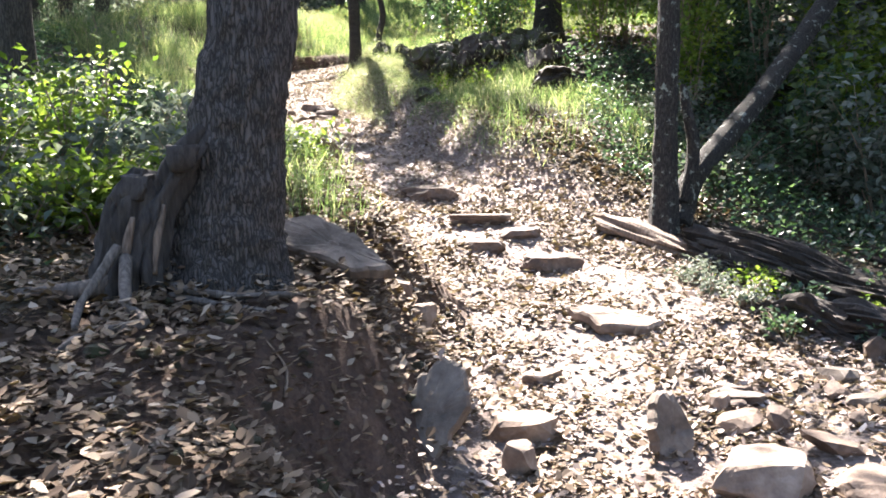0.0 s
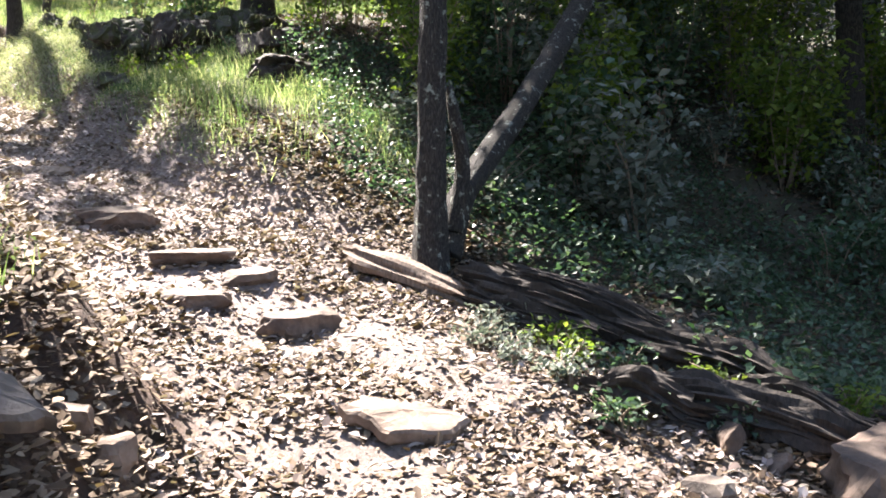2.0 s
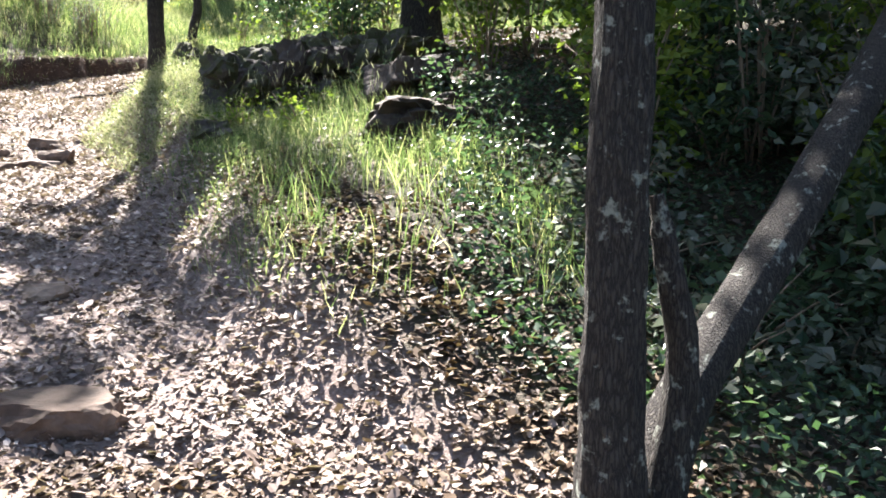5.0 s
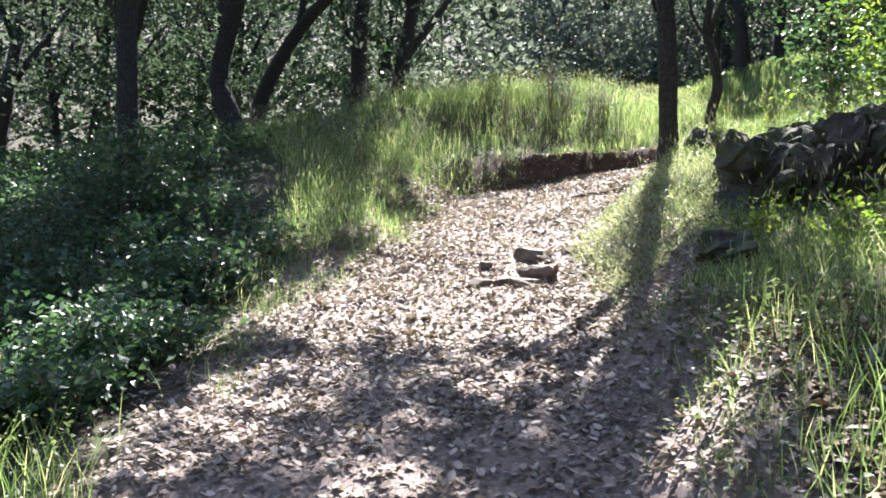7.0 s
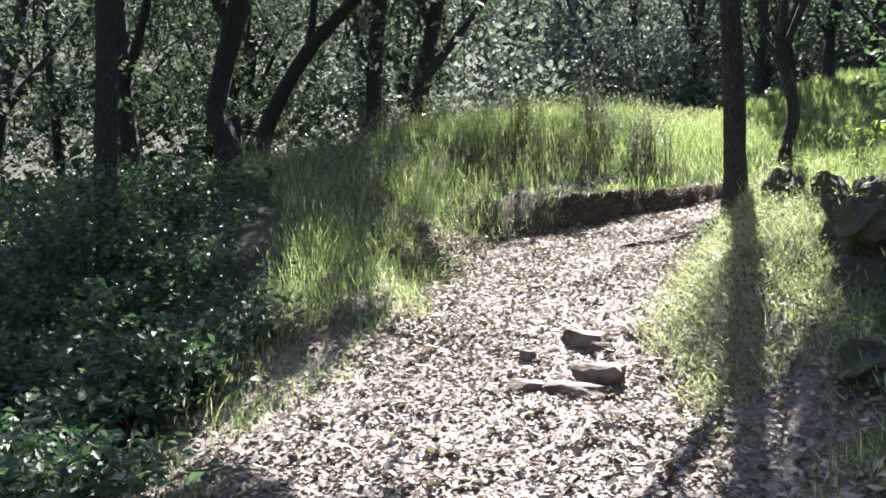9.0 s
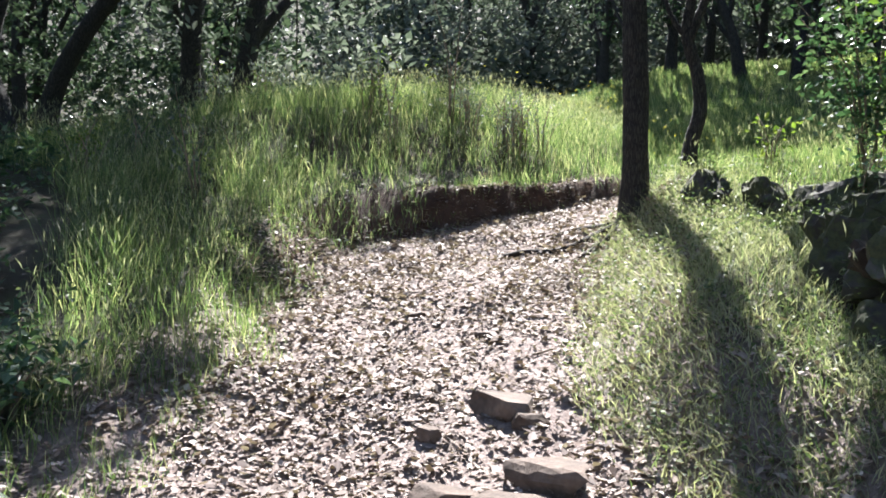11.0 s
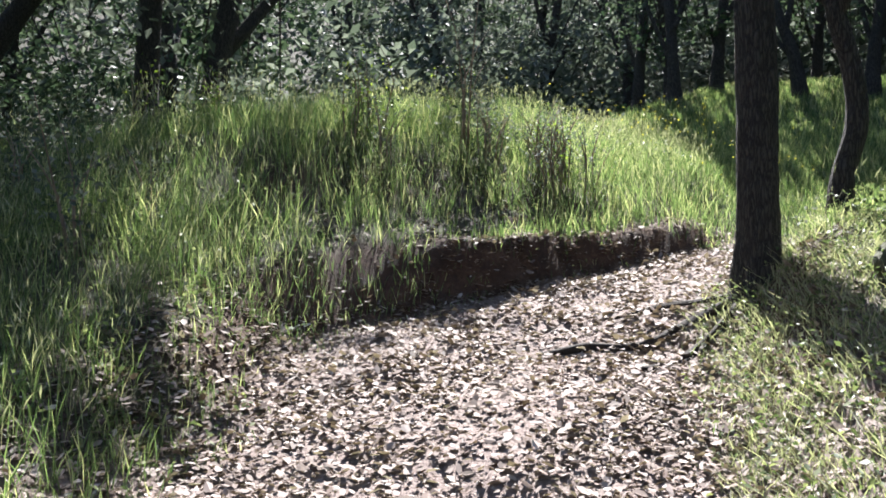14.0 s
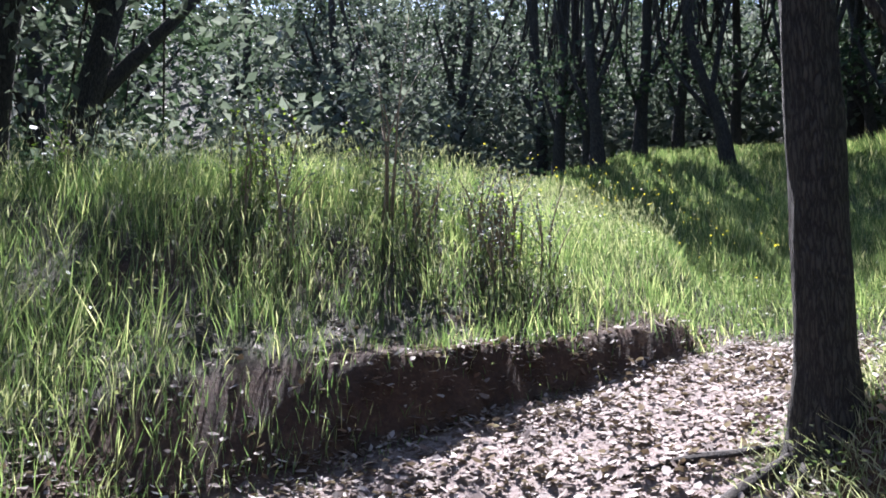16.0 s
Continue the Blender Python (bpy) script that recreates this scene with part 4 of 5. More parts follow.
# the mossy outcrop on the rise right of the trail
OUT = [(-0.1, 11.6, 0.7, 0.55, 0.5, 61), (0.35, 11.75, 0.8, 0.6, 0.5, 62), (0.85, 11.85, 0.8, 0.7, 0.5, 63), (0.1, 12.05, 0.8, 0.6, 0.5, 64), (0.65, 11.5, 0.7, 0.5, 0.4, 65), (0.2, 11.4, 0.6, 0.4, 0.34, 66),
       (1.45, 11.6, 0.7, 0.6, 0.4, 67), (1.25, 9.85, 0.75, 0.5, 0.3, 68), (1.3, 9.3, 0.95, 0.55, 0.3, 69), (-0.15, 10.35, 0.5, 0.35, 0.2, 70), (-0.93, 13.55, 0.4, 0.32, 0.33, 71), (-0.58, 13.4, 0.44, 0.36, 0.28, 72),
       (-0.28, 13.2, 0.5, 0.4, 0.34, 73), (0.0, 12.5, 0.6, 0.5, 0.42, 74), (0.1, 13.4, 0.45, 0.4, 0.3, 75), (0.55, 12.2, 0.7, 0.5, 0.5, 76), (1.2, 12.2, 0.7, 0.6, 0.5, 77), (-0.3, 11.95, 0.5, 0.4, 0.4, 78), (-0.25, 11.35, 0.35, 0.3, 0.26, 79), (0.45, 11.28, 0.4, 0.3, 0.24, 80)]
for x, y, a, b, c, seed in OUT:
    rock("mossy_boulder", x, y, (a, b, c), seed, seed * 37 % 180, (random.uniform(-8, 8), random.uniform(-8, 8)), 0.32, DARK_STONE if seed in (68, 69) else STONE_MOSS, "dark broken boulder covered with moss and litter", "boulders of the mossy outcrop", detail=4, rough=0.16 if seed > 70 else 0.3, z=float(height(x, y)) + (0.1 if seed == 68 else 0.0))
ledge_rng = np.random.default_rng(480)
for i in range(46):                                 # broken pieces along the ledge's face
    f = ledge_rng.uniform(0, 1)
    x, y = -0.42 + 1.2 * f + ledge_rng.normal() * 0.06, 11.66 - 0.5 * f + ledge_rng.normal() * 0.16
    s = ledge_rng.uniform(0.12, 0.34)
    rock("ledge_stone", x, y, (s, s * 0.8, s * ledge_rng.uniform(0.45, 0.8)), 4810 + i, ledge_rng.uniform(0, 180), (ledge_rng.uniform(-20, 20), ledge_rng.uniform(-20, 20)), 0.1, (DARK_STONE, STONE_MOSS)[i % 2], "broken dark stone in the mossy ledge", "stones of the mossy ledge", z=float(height(x, y)) + ledge_rng.uniform(0.0, 0.3), rough=0.2)


# ---------------------------------------------------------------- dead wood and roots
def ragged_log(name, rows, mat, label, seed, sides=22, rings=36, ridges=0.03, category="log", grain=0.28):
    x, y, z = rows[0][:3]
    v, f = tube([(a - x, b - y, c - z, r) for a, b, c, r in rows], sides, rings, ridges, seed, 0, grain)
    if sides > 12:                                   # broken, splintered ends
        way = v[-1] - v[-2]
        way = way / (np.linalg.norm(way) + 1e-9)
        torn = np.random.default_rng(seed).uniform(-1, 1, sides)
        for k in range(4):
            v[k * sides : (k + 1) * sides] += np.outer(torn, way) * 0.09 * (1 - k / 4)
            v[(rings - 1 - k) * sides : (rings - k) * sides] += np.outer(np.roll(torn, 5), way) * 0.11 * (1 - k / 4)
    ob = new(name, mesh_from(name, v, f, mat, 0.2 < grain < 0.5))
    ob.matrix_basis = pose(x, y, z)
    return tagged(ob, label, category)


def gz(x, y, up):
    return x, y, float(height(x, y)) + up


ragged_log("log", [(*gz(1.12, 6.06, 0.05), 0.05), (*gz(1.2, 5.94, 0.06), 0.075), (*gz(1.38, 5.7, 0.05), 0.068), (*gz(1.6, 5.44, 0.03), 0.045)], BLEACHED, "short bleached log lying at the foot of an oak", 5, 26, 50, 0.04, grain=0.12)
for i, (rows, r) in enumerate([
        (((1.62, 5.56, 0.07), (1.84, 5.24, 0.1), (2.06, 4.94, 0.09), (2.24, 4.7, 0.04)), 0.095), (((2.1, 4.9, 0.06), (2.26, 4.62, 0.1), (2.42, 4.38, 0.09), (2.56, 4.1, 0.03)), 0.09),
        (((1.6, 5.46, 0.03), (1.78, 5.16, 0.05), (2.04, 4.82, 0.03)), 0.075), (((1.8, 5.4, 0.2), (2.06, 5.02, 0.2), (2.3, 4.68, 0.15)), 0.035),
        (((1.86, 4.22, 0.04), (2.06, 4.04, 0.09), (2.3, 3.88, 0.08), (2.5, 3.7, 0.03)), 0.085), (((1.68, 4.3, 0.03), (1.8, 4.18, 0.08), (1.94, 4.04, 0.03)), 0.07), (((2.3, 4.3, 0.03), (2.46, 4.1, 0.06), (2.6, 3.86, 0.03)), 0.06)]):
    ragged_log("fallen_log", [(*gz(x, y, up), r * (0.8, 1.0, 0.9, 0.55)[k]) for k, (x, y, up) in enumerate(rows)], DEADWOOD, "splintered piece of a dark rotten log", 60 + i, 48, 80, r * 0.75, grain=0.16)
splinter_rng = np.random.default_rng(640)
for i in range(22):
    x, y, a, n = splinter_rng.uniform(1.55, 2.9), splinter_rng.uniform(3.9, 5.5), splinter_rng.uniform(-1.6, -0.4), splinter_rng.uniform(0.1, 0.34)
    ragged_log("wood_splinter", [(*gz(x + k * n * math.cos(a), y + k * n * math.sin(a), 0.02 + 0.02 * (k == 0)), r) for k, r in ((-0.5, 0.01), (0, 0.022), (0.5, 0.006))], DEADWOOD, "dark splinter broken from a rotten log", 650 + i, 8, 9, 0.012, "wood")

stump = thing("tree_stump", -1.12, 3.0, float(height(-1.12, 3.0)), "blackened rotten stump with bare grey roots", "stump")
part("stump_body", mesh_from("stump_body", *joined([
    tube([(-0.04, 0, -0.1, 0.12), (-0.02, 0.02, 0.08, 0.085), (0.0, 0.04, 0.22, 0.075), (0.03, 0.06, 0.36, 0.07), (0.05, 0.08, 0.46, 0.03)], 36, 54, 0.06, 9, 0, 0.3),
    tube([(0.09, 0, -0.08, 0.07), (0.07, 0.02, 0.1, 0.06), (0.09, 0.05, 0.3, 0.055), (0.17, 0.1, 0.47, 0.05), (0.26, 0.14, 0.6, 0.03)], 28, 46, 0.05, 10, 0, 0.3),
    tube([(-0.1, -0.02, -0.05, 0.06), (-0.09, 0, 0.12, 0.045), (-0.06, 0.03, 0.28, 0.04), (-0.03, 0.05, 0.38, 0.02)], 22, 36, 0.04, 12, 0, 0.3)]), CHARRED, True), stump)
for i, rows in enumerate([
        [(0.0, -0.07, 0.02, 0.012), (0.0, -0.06, 0.16, 0.016), (0.03, -0.035, 0.3, 0.008)],
        [(0.1, -0.06, 0.1, 0.008), (0.11, -0.03, 0.22, 0.012), (0.13, 0.0, 0.34, 0.006)]]):
    part("splinter", mesh_from("splinter", *tube(rows, 8, 14, 0.01, 16 + i), BLEACHED, True), stump, "pale bare splinter of wood")
for x, z, size in ((0.2, 0.5, (0.12, 0.12, 0.10)), (-0.1, 0.2, (0.09, 0.09, 0.09)), (0.03, 0.4, (0.13, 0.11, 0.1))):
    v, f = rock_shape(size, int(900 * z), 3, 4, 0.16)
    part("knot", mesh_from("knot", v + [x, 0.04, z], f, CHARRED, True), stump)
for i, rows in enumerate([
        [(-0.05, -0.05, 0.06, 0.06), (-0.35, -0.12, 0.03, 0.05), (-0.75, -0.3, 0.0, 0.035), (-1.1, -0.35, -0.05, 0.02)],
        [(0.02, -0.1, 0.16, 0.04), (0.10, -0.28, 0.04, 0.032), (0.18, -0.36, -0.01, 0.026), (0.02, -0.46, -0.02, 0.02), (-0.06, -0.58, -0.06, 0.012)],
        [(-0.02, -0.1, 0.2, 0.03), (-0.06, -0.26, 0.05, 0.024), (-0.02, -0.4, -0.02, 0.015)],
        [(0.12, 0.0, 0.05, 0.03), (0.34, -0.06, 0.02, 0.022), (0.55, -0.04, 0.02, 0.014), (0.62, 0.02, 0.0, 0.008)],
        [(0.15, -0.04, 0.02, 0.02), (0.3, -0.14, 0.01, 0.014), (0.5, -0.2, -0.01, 0.007)]]):
    part("root", mesh_from("root", *tube([(a + 0.02 * math.sin(9 * b + i), b, c, r * 0.62) for a, b, c, r in rows], 10, 18, 0.01, 20 + i), ROOTWOOD, True), stump, "bare weathered root")

def surface_root(points, r, seed):
    rows = [(*gz(x, y, 0.002 + 0.016 * (k % 2)), 0.68 * r * (1 - 0.7 * k / (len(points) - 1))) for k, (x, y) in enumerate(points)]
    return ragged_log("tree_root", rows, DEADWOOD, "dark oak root running over the trail", seed, 11, 34, 0.022, "root")


surface_root([(-1.5, 14.42), (-1.72, 14.3), (-1.95, 14.1), (-2.2, 14.12), (-2.4, 14.05)], 0.04, 81)
surface_root([(-1.48, 14.38), (-1.65, 14.1), (-1.78, 13.9), (-1.9, 13.75)], 0.035, 82)
surface_root([(-1.5, 14.5), (-1.8, 14.55), (-2.1, 14.5)], 0.03, 83)
ragged_log("branch", [(*gz(-0.95, 15.5, 0.05), 0.035), (*gz(-0.6, 15.2, 0.07), 0.03), (*gz(-0.2, 15.1, 0.05), 0.02)], BLEACHED, "fallen grey branch at the trail's bend", 84, 8, 14, 0.006, "branch")

twig_rng = np.random.default_rng(1500)
for i in range(46):
    on_bank = i < 26
    x, y = (twig_rng.uniform(-1.2, 0.1), twig_rng.uniform(2.2, 4.2)) if on_bank else (twig_rng.uniform(-2.6, 1.2), twig_rng.uniform(3, 14))
    a, n = twig_rng.uniform(0, np.pi), twig_rng.uniform(0.08, 0.26)
    ends = [(x + k * n * math.cos(a) + twig_rng.uniform(-0.02, 0.02), y + k * n * math.sin(a) + twig_rng.uniform(-0.02, 0.02)) for k in (-0.5, 0, 0.5)]
    ragged_log("twig", [(*gz(p, q, 0.012), r) for (p, q), r in zip(ends, (0.006, 0.005, 0.002))], TWIG, "dry fallen twig among dead leaves", 1600 + i, 5, 8, 0, "twig")
for i in range(120):
    x, y = twig_rng.uniform(-1.6, 0.15), twig_rng.uniform(1.4, 4.4)
    if side(x, y)[0] < -0.05:
        continue
    s = twig_rng.uniform(0.02, 0.09)
    rock("soil_clod", x, y, (s, s * 0.8, s * 0.6), 1700 + i, twig_rng.uniform(0, 180), (0, 0), 0.3, SOIL, "crumbled clod of red-brown soil on the bank", "clods on the bank", detail=2, rough=0.2)


# ---------------------------------------------------------------- bushes
bush_rng = np.random.default_rng(700)
n = 0
while n < 115:                                       # the shaded thicket left of the trail
    x, y = (bush_rng.uniform(-8.5, -2.2), bush_rng.uniform(4.2, 13.5)) if n % 2 else (bush_rng.uniform(-5.6, -2.4), bush_rng.uniform(6.5, 11.5))
    left, right = side(x, y)
    if left < 0.6 or (y > 10.8 and left < 1.0 + (y - 10.5) * 0.8):
        continue
    tall = bush_rng.uniform(0.25, 0.45) if left < 1.6 else bush_rng.uniform(0.35, 0.7) + (0.25 if left > 2.5 else 0)
    shrub("leafy_bush", x, y, tall, bush_rng.uniform(0.7, 1.1), 560, 701 + n, SHRUB, "low dark-green bush in the shade beside the trail", (0.035, 0.078), 7, "bushes of the shaded thicket")
    n += 1
n = 0
while n < 46:                                       # sunlit plants on the bank behind the big oak
    x, y = bush_rng.uniform(-4.2, -0.9), bush_rng.uniform(3.5, 6.6)
    left, right = side(x, y)
    if left < 0.55 or (y < 4.2 and x > -1.5):
        continue
    shrub("leafy_plant", x, y, bush_rng.uniform(0.25, 0.5) + (0.3 if x < -2 else 0), bush_rng.uniform(0.5, 0.9), 360, 801 + n, (FRESH, GREY_LEAF, FRESH)[n % 3], "green leafy plants on the bank", (0.04, 0.08), 7, "plants on the bank")
    n += 1
n = 0
while n < 80:                                       # undergrowth right of the trail
    x, y = bush_rng.uniform(2.0, 8.5), bush_rng.uniform(3.2, 12)
    left, right = side(x, y)
    if right < 0.9 or (abs(x - 4.2) < 0.6 and abs(y - 7.3) < 0.7) or (x < 3.4 and y < 4.6 and bush_rng.uniform() < 0.6):
        continue
    tall = bush_rng.uniform(0.25, 0.5) + 0.12 * max(0, x - 3.5)
    shrub("leafy_bush", x, y, tall, bush_rng.uniform(0.6, 1.1), 380, 901 + n, SHRUB if bush_rng.uniform() < 0.5 else GREY_LEAF, "green undergrowth in the shaded wood", (0.045, 0.085), 7, "undergrowth of the shaded wood")
    n += 1
n = 0
while n < 40:                                       # taller bushes of the shaded wood
    x, y = bush_rng.uniform(2.9, 8.5), bush_rng.uniform(6, 13.5)
    if side(x, y)[1] < 1.8 or (abs(x - 4.2) < 0.7 and abs(y - 7.3) < 0.8):
        continue
    tall = bush_rng.uniform(0.9, 1.3) + 0.12 * (x - 2.9)
    shrub("tall_bush", x, y, tall, tall * 0.9, 800, 950 + n, (SHRUB, FRESH, GREY_LEAF, FRESH)[n % 4], "tall leafy bush in the dark wood", (0.06, 0.11), 6, "tall bushes of the shaded wood", 0.7)
    n += 1
for i, (x, y) in enumerate([(2.3, 4.3), (2.5, 4.75), (2.2, 5.2), (1.95, 5.45), (2.7, 4.0), (1.6, 5.15), (2.1, 3.95), (1.5, 4.7), (1.75, 4.6), (1.6, 4.4), (1.9, 4.45), (1.45, 4.95), (1.75, 4.85), (2.05, 4.2), (1.65, 4.1)]):
    shrub("small_plant", x, y, 0.14, 0.32, 170, 1001 + i, (FRESH, GREY_LEAF, SHRUB, GREY_LEAF)[i % 4], "small fresh green plants beside the rotten log", (0.02, 0.045), 6, "small plants by the log")
for i, (x, y, tall) in enumerate([(0.9, 13.6, 1.6), (1.3, 14.2, 2.0), (0.6, 14.6, 1.5), (2.2, 12.4, 2.0), (2.4, 11.2, 1.9), (1.9, 10.4, 1.5), (2.6, 9.4, 1.6), (2.4, 8.4, 1.2), (3.0, 10.6, 2.2), (1.9, 15.2, 2.0), (0.8, 12.7, 1.0), (0.15, 14.45, 1.4), (3.2, 8.6, 1.9), (3.4, 12.2, 2.4)]):
    shrub("young_oak", x, y, tall, tall * 0.85, 900, 1101 + i, FRESH if i < 10 else SHRUB, "young oak bush with bright green leaves", (0.05, 0.09), 9, "young oaks by the outcrop", 0.6)
for i in range(22):                                 # low plants over and round the outcrop
    x, y = bush_rng.uniform(-0.5, 2.0), bush_rng.uniform(9.3, 13.6)
    if -0.5 < x < 0.9 and 10.9 < y < 12.0:
        continue
    shrub("low_plant", x, y, bush_rng.uniform(0.2, 0.45), 0.45, 150, 1201 + i, FRESH if i % 3 else SHRUB, "low green plant among the mossy boulders", (0.025, 0.05), 5, "plants among the boulders")
for i in range(16):                                 # weeds and saplings on the mound
    x, y = bush_rng.uniform(-6, -2.6), bush_rng.uniform(13.2, 18)
    if side(x, y)[0] < 0.8:
        continue
    shrub("weed", x, y, bush_rng.uniform(0.5, 0.8), 0.4, 130, 1301 + i, (GREY_LEAF, FRESH)[i % 2], "thin weed standing above the grass", (0.02, 0.04), 4, "weeds on the mound")
for i in range(9):                                  # the pale clump on the mound's shoulder
    shrub("weed", bush_rng.normal(-2.75, 0.3), bush_rng.normal(16.25, 0.25), bush_rng.uniform(0.4, 0.6), 0.4, 170, 1341 + i, GREY_LEAF, "pale grey-leaved weed above the cut bank", (0.018, 0.036), 5, "pale weeds above the cut bank")
shrub("sapling", -3.4, 16.2, 1.25, 0.9, 170, 1401, GREY_LEAF, "bare-stemmed sapling with few leaves on the mound", (0.04, 0.07), 6, "", 0.5)
shrub("sapling", -0.5, 14.75, 0.5, 0.4, 60, 1403, FRESH, "small fresh oak sapling beside the mossy boulders", (0.04, 0.075), 4, "", 0.7)
shrub("sapling", -4.6, 13.6, 0.8, 0.7, 160, 1402, GREY_LEAF, "thin sapling in the grass by the trail", (0.03, 0.06), 5, "", 0.5)


# ---------------------------------------------------------------- leaf litter and grass
def scatter(rng, n, x0, x1, y0, y1):
    return rng.uniform(x0, x1, n), rng.uniform(y0, y1, n)


def build_litter():
    rng = np.random.default_rng(5)
    x, y = scatter(rng, 630000, -4.6, 3.2, -1.2, 16.9)
    left, right = side(x, y)
    out = np.maximum(left, right)
    patch = vnoise(x * 1.7, y * 1.7, 8) * 0.6 + vnoise(x * 5, y * 5, 9) * 0.4
    chance = np.clip(1.0 - out / 0.8, 0.10, 1) * (0.4 + 0.6 * fade((patch - 0.25) / 0.3)) * fade((16.9 - y) / 0.8)
    chance = np.where((left > 0) & (y < 6), np.maximum(chance * 0.3, (0.3 + 0.5 * fade((patch - 0.35) / 0.25)) * fade((2.5 - left) / 1.5)), chance)
    chance = np.where((right > 0) & (right < 1.0) & (y < 9.5), np.maximum(chance, 0.75), chance)
    chance = np.where((left > 0.1) & (y > 14), 0.1, chance)
    chance = np.where((out < 0) & (y < 6.5), chance * (0.3 + 0.7 * fade((patch - 0.38) / 0.2)), chance)
    keep = rng.uniform(0, 1, len(x)) < chance
    x, y = x[keep], y[keep]
    z = height(x, y) + rng.uniform(0.0, 0.02, len(x)) * np.where((side(x, y)[0] > -0.1) & (y < 6), 3.0, 1.0)
    size = rng.choice([0.32, 0.5, 0.75, 1.0], len(x), p=[0.2, 0.3, 0.25, 0.25])
    size = np.where((side(x, y)[0] > 0) & (y < 6), np.maximum(size, 0.75), size)
    # brown leaves; their darker colour also stands in for shade on the verge
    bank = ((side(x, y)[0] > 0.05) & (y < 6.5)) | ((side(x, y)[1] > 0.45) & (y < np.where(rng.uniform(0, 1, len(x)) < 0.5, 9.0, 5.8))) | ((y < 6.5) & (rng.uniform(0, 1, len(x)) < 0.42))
    for name, some, mat, label in (
            ("leaf_litter", ~bank & (size > 0.6), LITTER, "dry tan oak leaves strewn over the trail"),
            ("leaf_crumbs", ~bank & (size < 0.6), LITTER, "broken bits of dry oak leaves on the trail"),
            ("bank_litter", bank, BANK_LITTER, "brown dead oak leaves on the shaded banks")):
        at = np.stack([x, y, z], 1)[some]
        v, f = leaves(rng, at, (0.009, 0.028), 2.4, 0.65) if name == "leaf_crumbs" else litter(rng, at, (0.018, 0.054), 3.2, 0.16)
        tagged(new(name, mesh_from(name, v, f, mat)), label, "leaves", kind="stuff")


def meadow(x, y):
    """Where grass grows, 0 to 1: the mound, the verges, the bank's soil left bare."""
    left, right = side(x, y)
    tuft = vnoise(x * 2.2, y * 2.2, 12) * 0.6 + vnoise(x * 7, y * 7, 13) * 0.4
    cut = fade((y - 14.0) / 0.4) * fade((17 - y) / 0.8) * fade((x + 3.05) / 0.35) * (0.38 * vnoise(x * 3.1, y * 3.1, 33) - 0.05)
    mound = fade((left + 0.24 - cut) / 0.3) * fade((y - 8.4 - 0.4 * np.maximum(-3.4 - x, 0)) / 1.2) * fade((0.7 + 0.45 * np.maximum(y - 10.2, 0) + 1.2 * np.maximum(y - 12.8, 0) - left) / 0.6)
    verge = fade((right + 0.3 * fade((y - 9.3) / 0.8)) / 0.4) * fade((y - 6.9) / 0.8) * fade((2.4 - right + 12 * fade((y - 13.5) / 2.5)) / 0.8)
    bank = fade((left - 0.35) / 0.4) * fade((y - 3.8) / 0.8) * fade((8 - y) / 1) * fade((2.2 - left) / 0.6)
    verge = np.maximum(verge, fade((y - 16.3) / 0.8))
    return mound * (0.25 + 0.75 * fade((tuft - 0.2) / 0.3)), verge * fade((tuft - 0.25 + 0.15 * fade((y - 8.5) / 1) + 0.2 * fade((y - 10.5) / 1)) / 0.35), bank * fade((tuft - 0.3) / 0.3), tuft, left, right


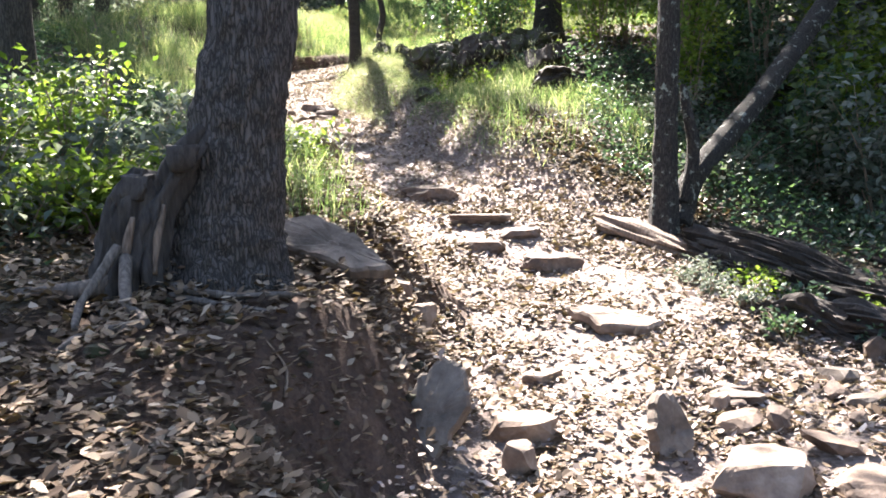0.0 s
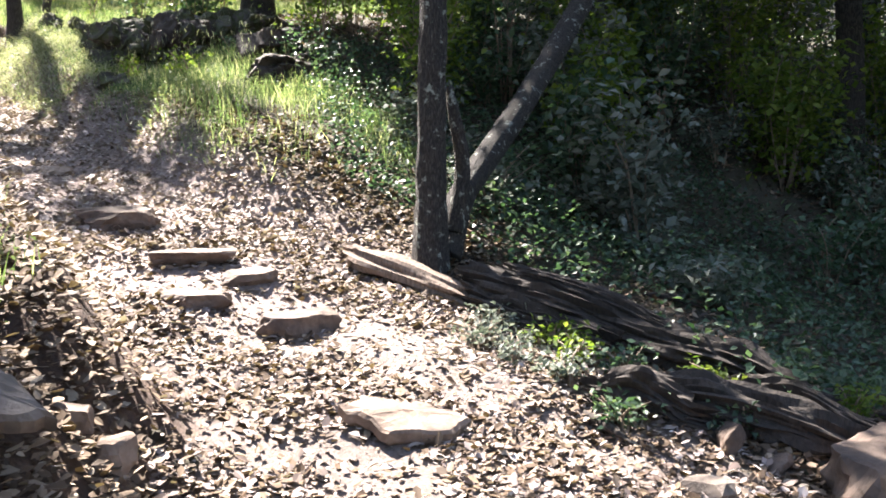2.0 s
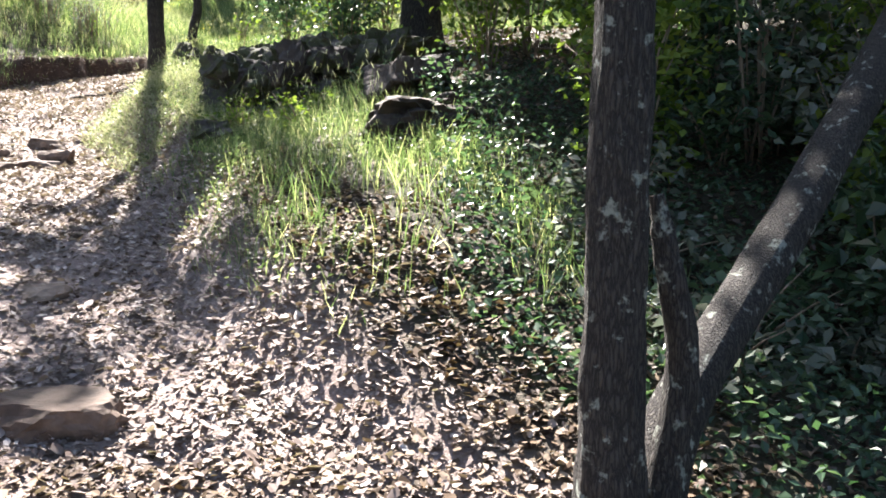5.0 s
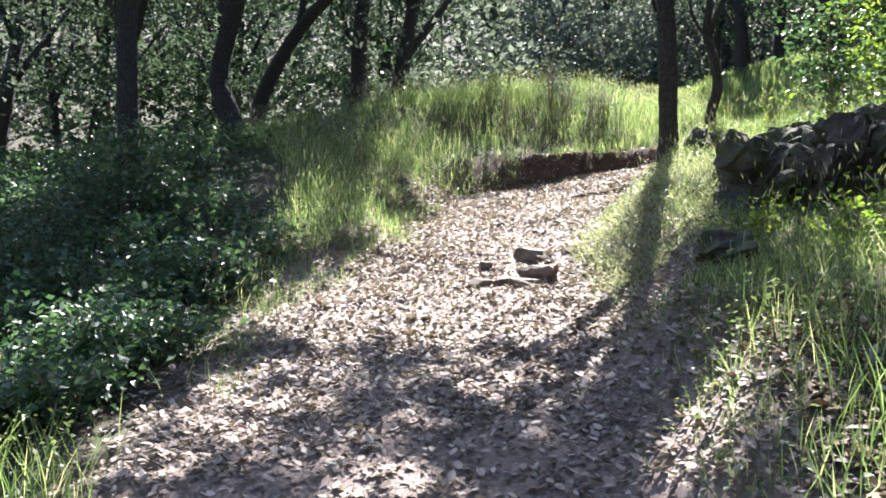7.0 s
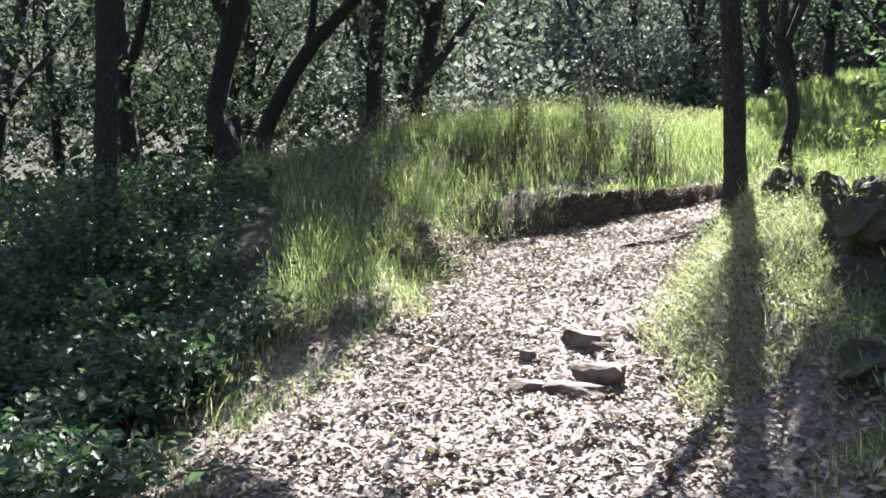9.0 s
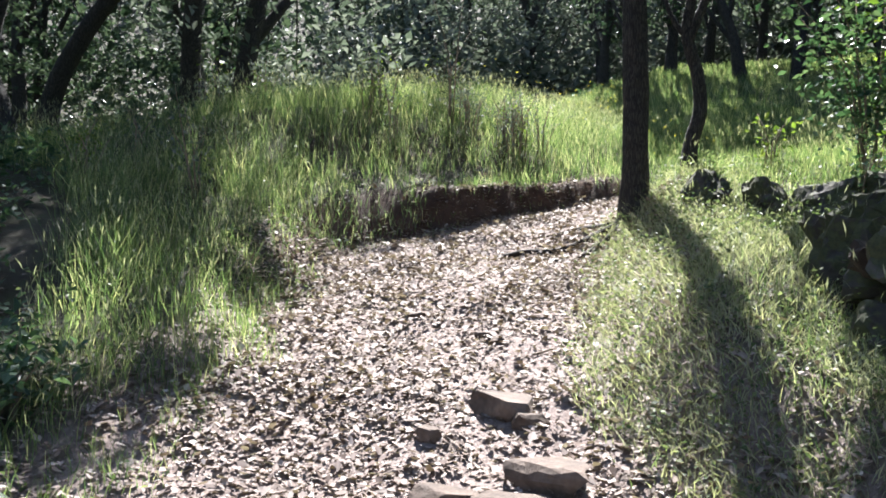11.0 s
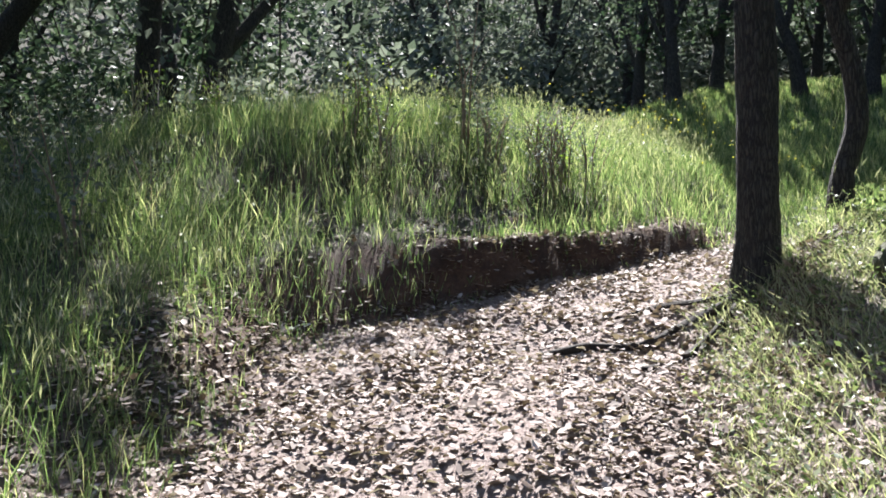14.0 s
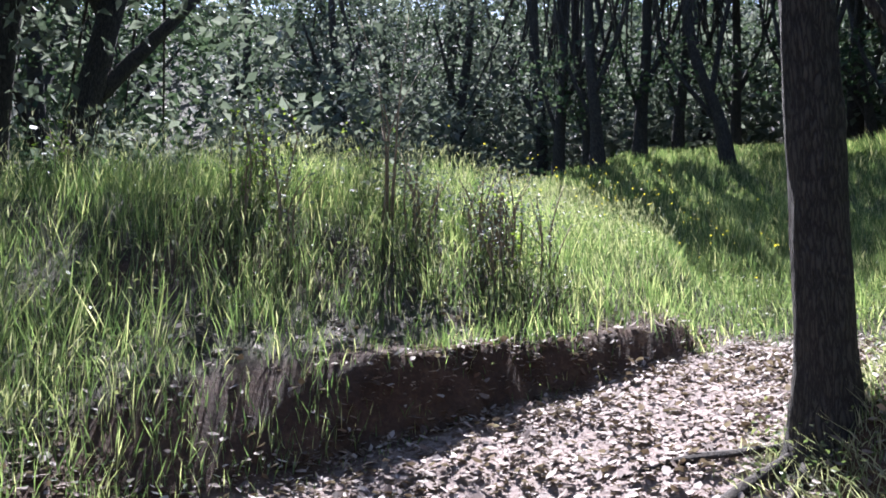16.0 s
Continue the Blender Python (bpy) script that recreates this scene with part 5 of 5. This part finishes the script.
def build_grass():
    rng = np.random.default_rng(6)
    x, y = scatter(rng, 620000, -9.5, 6, 3.8, 27)
    mound, verge, bank, tuft, left, right = meadow(x, y)
    near = 1 / np.maximum(1, (y - 14) / 8)
    dense = np.maximum(np.maximum(mound, verge * (0.6 + 0.4 * fade((y - 8.6) / 1.0))) * near, bank * 0.4)
    keep = rng.uniform(0, 1, len(x)) < dense
    x, y, left, right, tuft = x[keep], y[keep], left[keep], right[keep], tuft[keep]
    big = vnoise(x * 0.9, y * 0.9, 14)
    tall = np.where(left > 0, 0.17 + 0.24 * fade(left / 1.1), 0.09 + 0.17 * fade(right / 0.8) - 0.12 * fade(right / 0.8) * fade((y - 10.2) / 0.8) * fade((14.6 - y) / 0.8) + 0.16 * fade((y - 16.2) / 1.0)) * (0.3 + 0.7 * tuft + 0.45 * big)
    wide = 0.0043 * np.maximum(1, (y - 6) / 7.5)
    v, f = blades(rng, x, y, height(x, y), tall * 0.9, wide, 0.5)
    tagged(new("meadow_grass", mesh_from("meadow_grass", v, f, GRASS)), "tall green spring grass on the mound and verge", "grass", kind="stuff")
    # flowering stalks and broad-leaved herbs among the grass
    x, y = scatter(rng, 270000, -8, 4, 3.8, 20)
    mound, verge, bank, tuft, left, right = meadow(x, y)
    keep = rng.uniform(0, 1, len(x)) < np.maximum(np.maximum(mound * 0.7, verge * 1.0), bank) * fade((vnoise(x * 1.5, y * 1.5, 15) - 0.25) / 0.3)
    x, y, left = x[keep], y[keep], left[keep]
    z = height(x, y) + rng.uniform(0.02, 0.34, len(x)) * np.where(left > 0, fade(left / 0.9), 0.45)
    v, f = leaves(rng, np.stack([x, y, z], 1), (0.014, 0.034), 1.0, 0.6)
    tagged(new("meadow_herbs", mesh_from("meadow_herbs", v, f, HERB)), "broad green herb leaves among the grass", "herbs", kind="stuff")
    x, y = scatter(rng, 90000, -8, 3, 9, 22)
    mound, verge, bank, tuft, left, right = meadow(x, y)
    keep = (rng.uniform(0, 1, len(x)) < np.maximum(mound * 0.7, verge * 0.12 + 0.8 * (y > 15.2) * verge)) & (np.maximum(left, right) > 0.25)
    x, y, out = x[keep], y[keep], np.maximum(left, right)[keep]
    z = height(x, y) + rng.uniform(0.2, 0.5, len(x)) * (0.45 + 0.55 * fade(out / 1.1))
    v, f = blades(rng, x, y, z, np.full(len(x), 0.06), 0.0055, 0.6)
    tagged(new("seed_heads", mesh_from("seed_heads", v, f, STRAW)), "pale seed heads above the grass", "grass", kind="stuff")
    # short dry grass along the sunlit verge
    x, y = scatter(rng, 54000, -2.0, 0.6, 10.5, 14.6)
    left, right = side(x, y)
    keep = rng.uniform(0, 1, len(x)) < fade((right + 0.25) / 0.3) * fade((1.3 - right) / 0.6) * (0.35 + 0.65 * vnoise(x * 3.3, y * 3.3, 16))
    x, y = x[keep], y[keep]
    v, f = blades(rng, x, y, height(x, y), np.full(len(x), 0.1), 0.005, 1.3)
    tagged(new("dry_grass", mesh_from("dry_grass", v, f, STRAW)), "short pale dry grass on the trail's verge", "grass", kind="stuff")
    n = 200
    x, y = rng.normal(-1.9, 0.6, n), rng.normal(18.2, 1.0, n)
    v, f = leaves(rng, np.stack([x, y, height(x, y) + rng.uniform(0.35, 0.7, n)], 1), (0.013, 0.024), 1.5, 0.8)
    tagged(new("yellow_flowers", mesh_from("yellow_flowers", v, f, FLOWER)), "small yellow flowers standing above the grass", "flowers", kind="stuff")


build_litter()
build_grass()
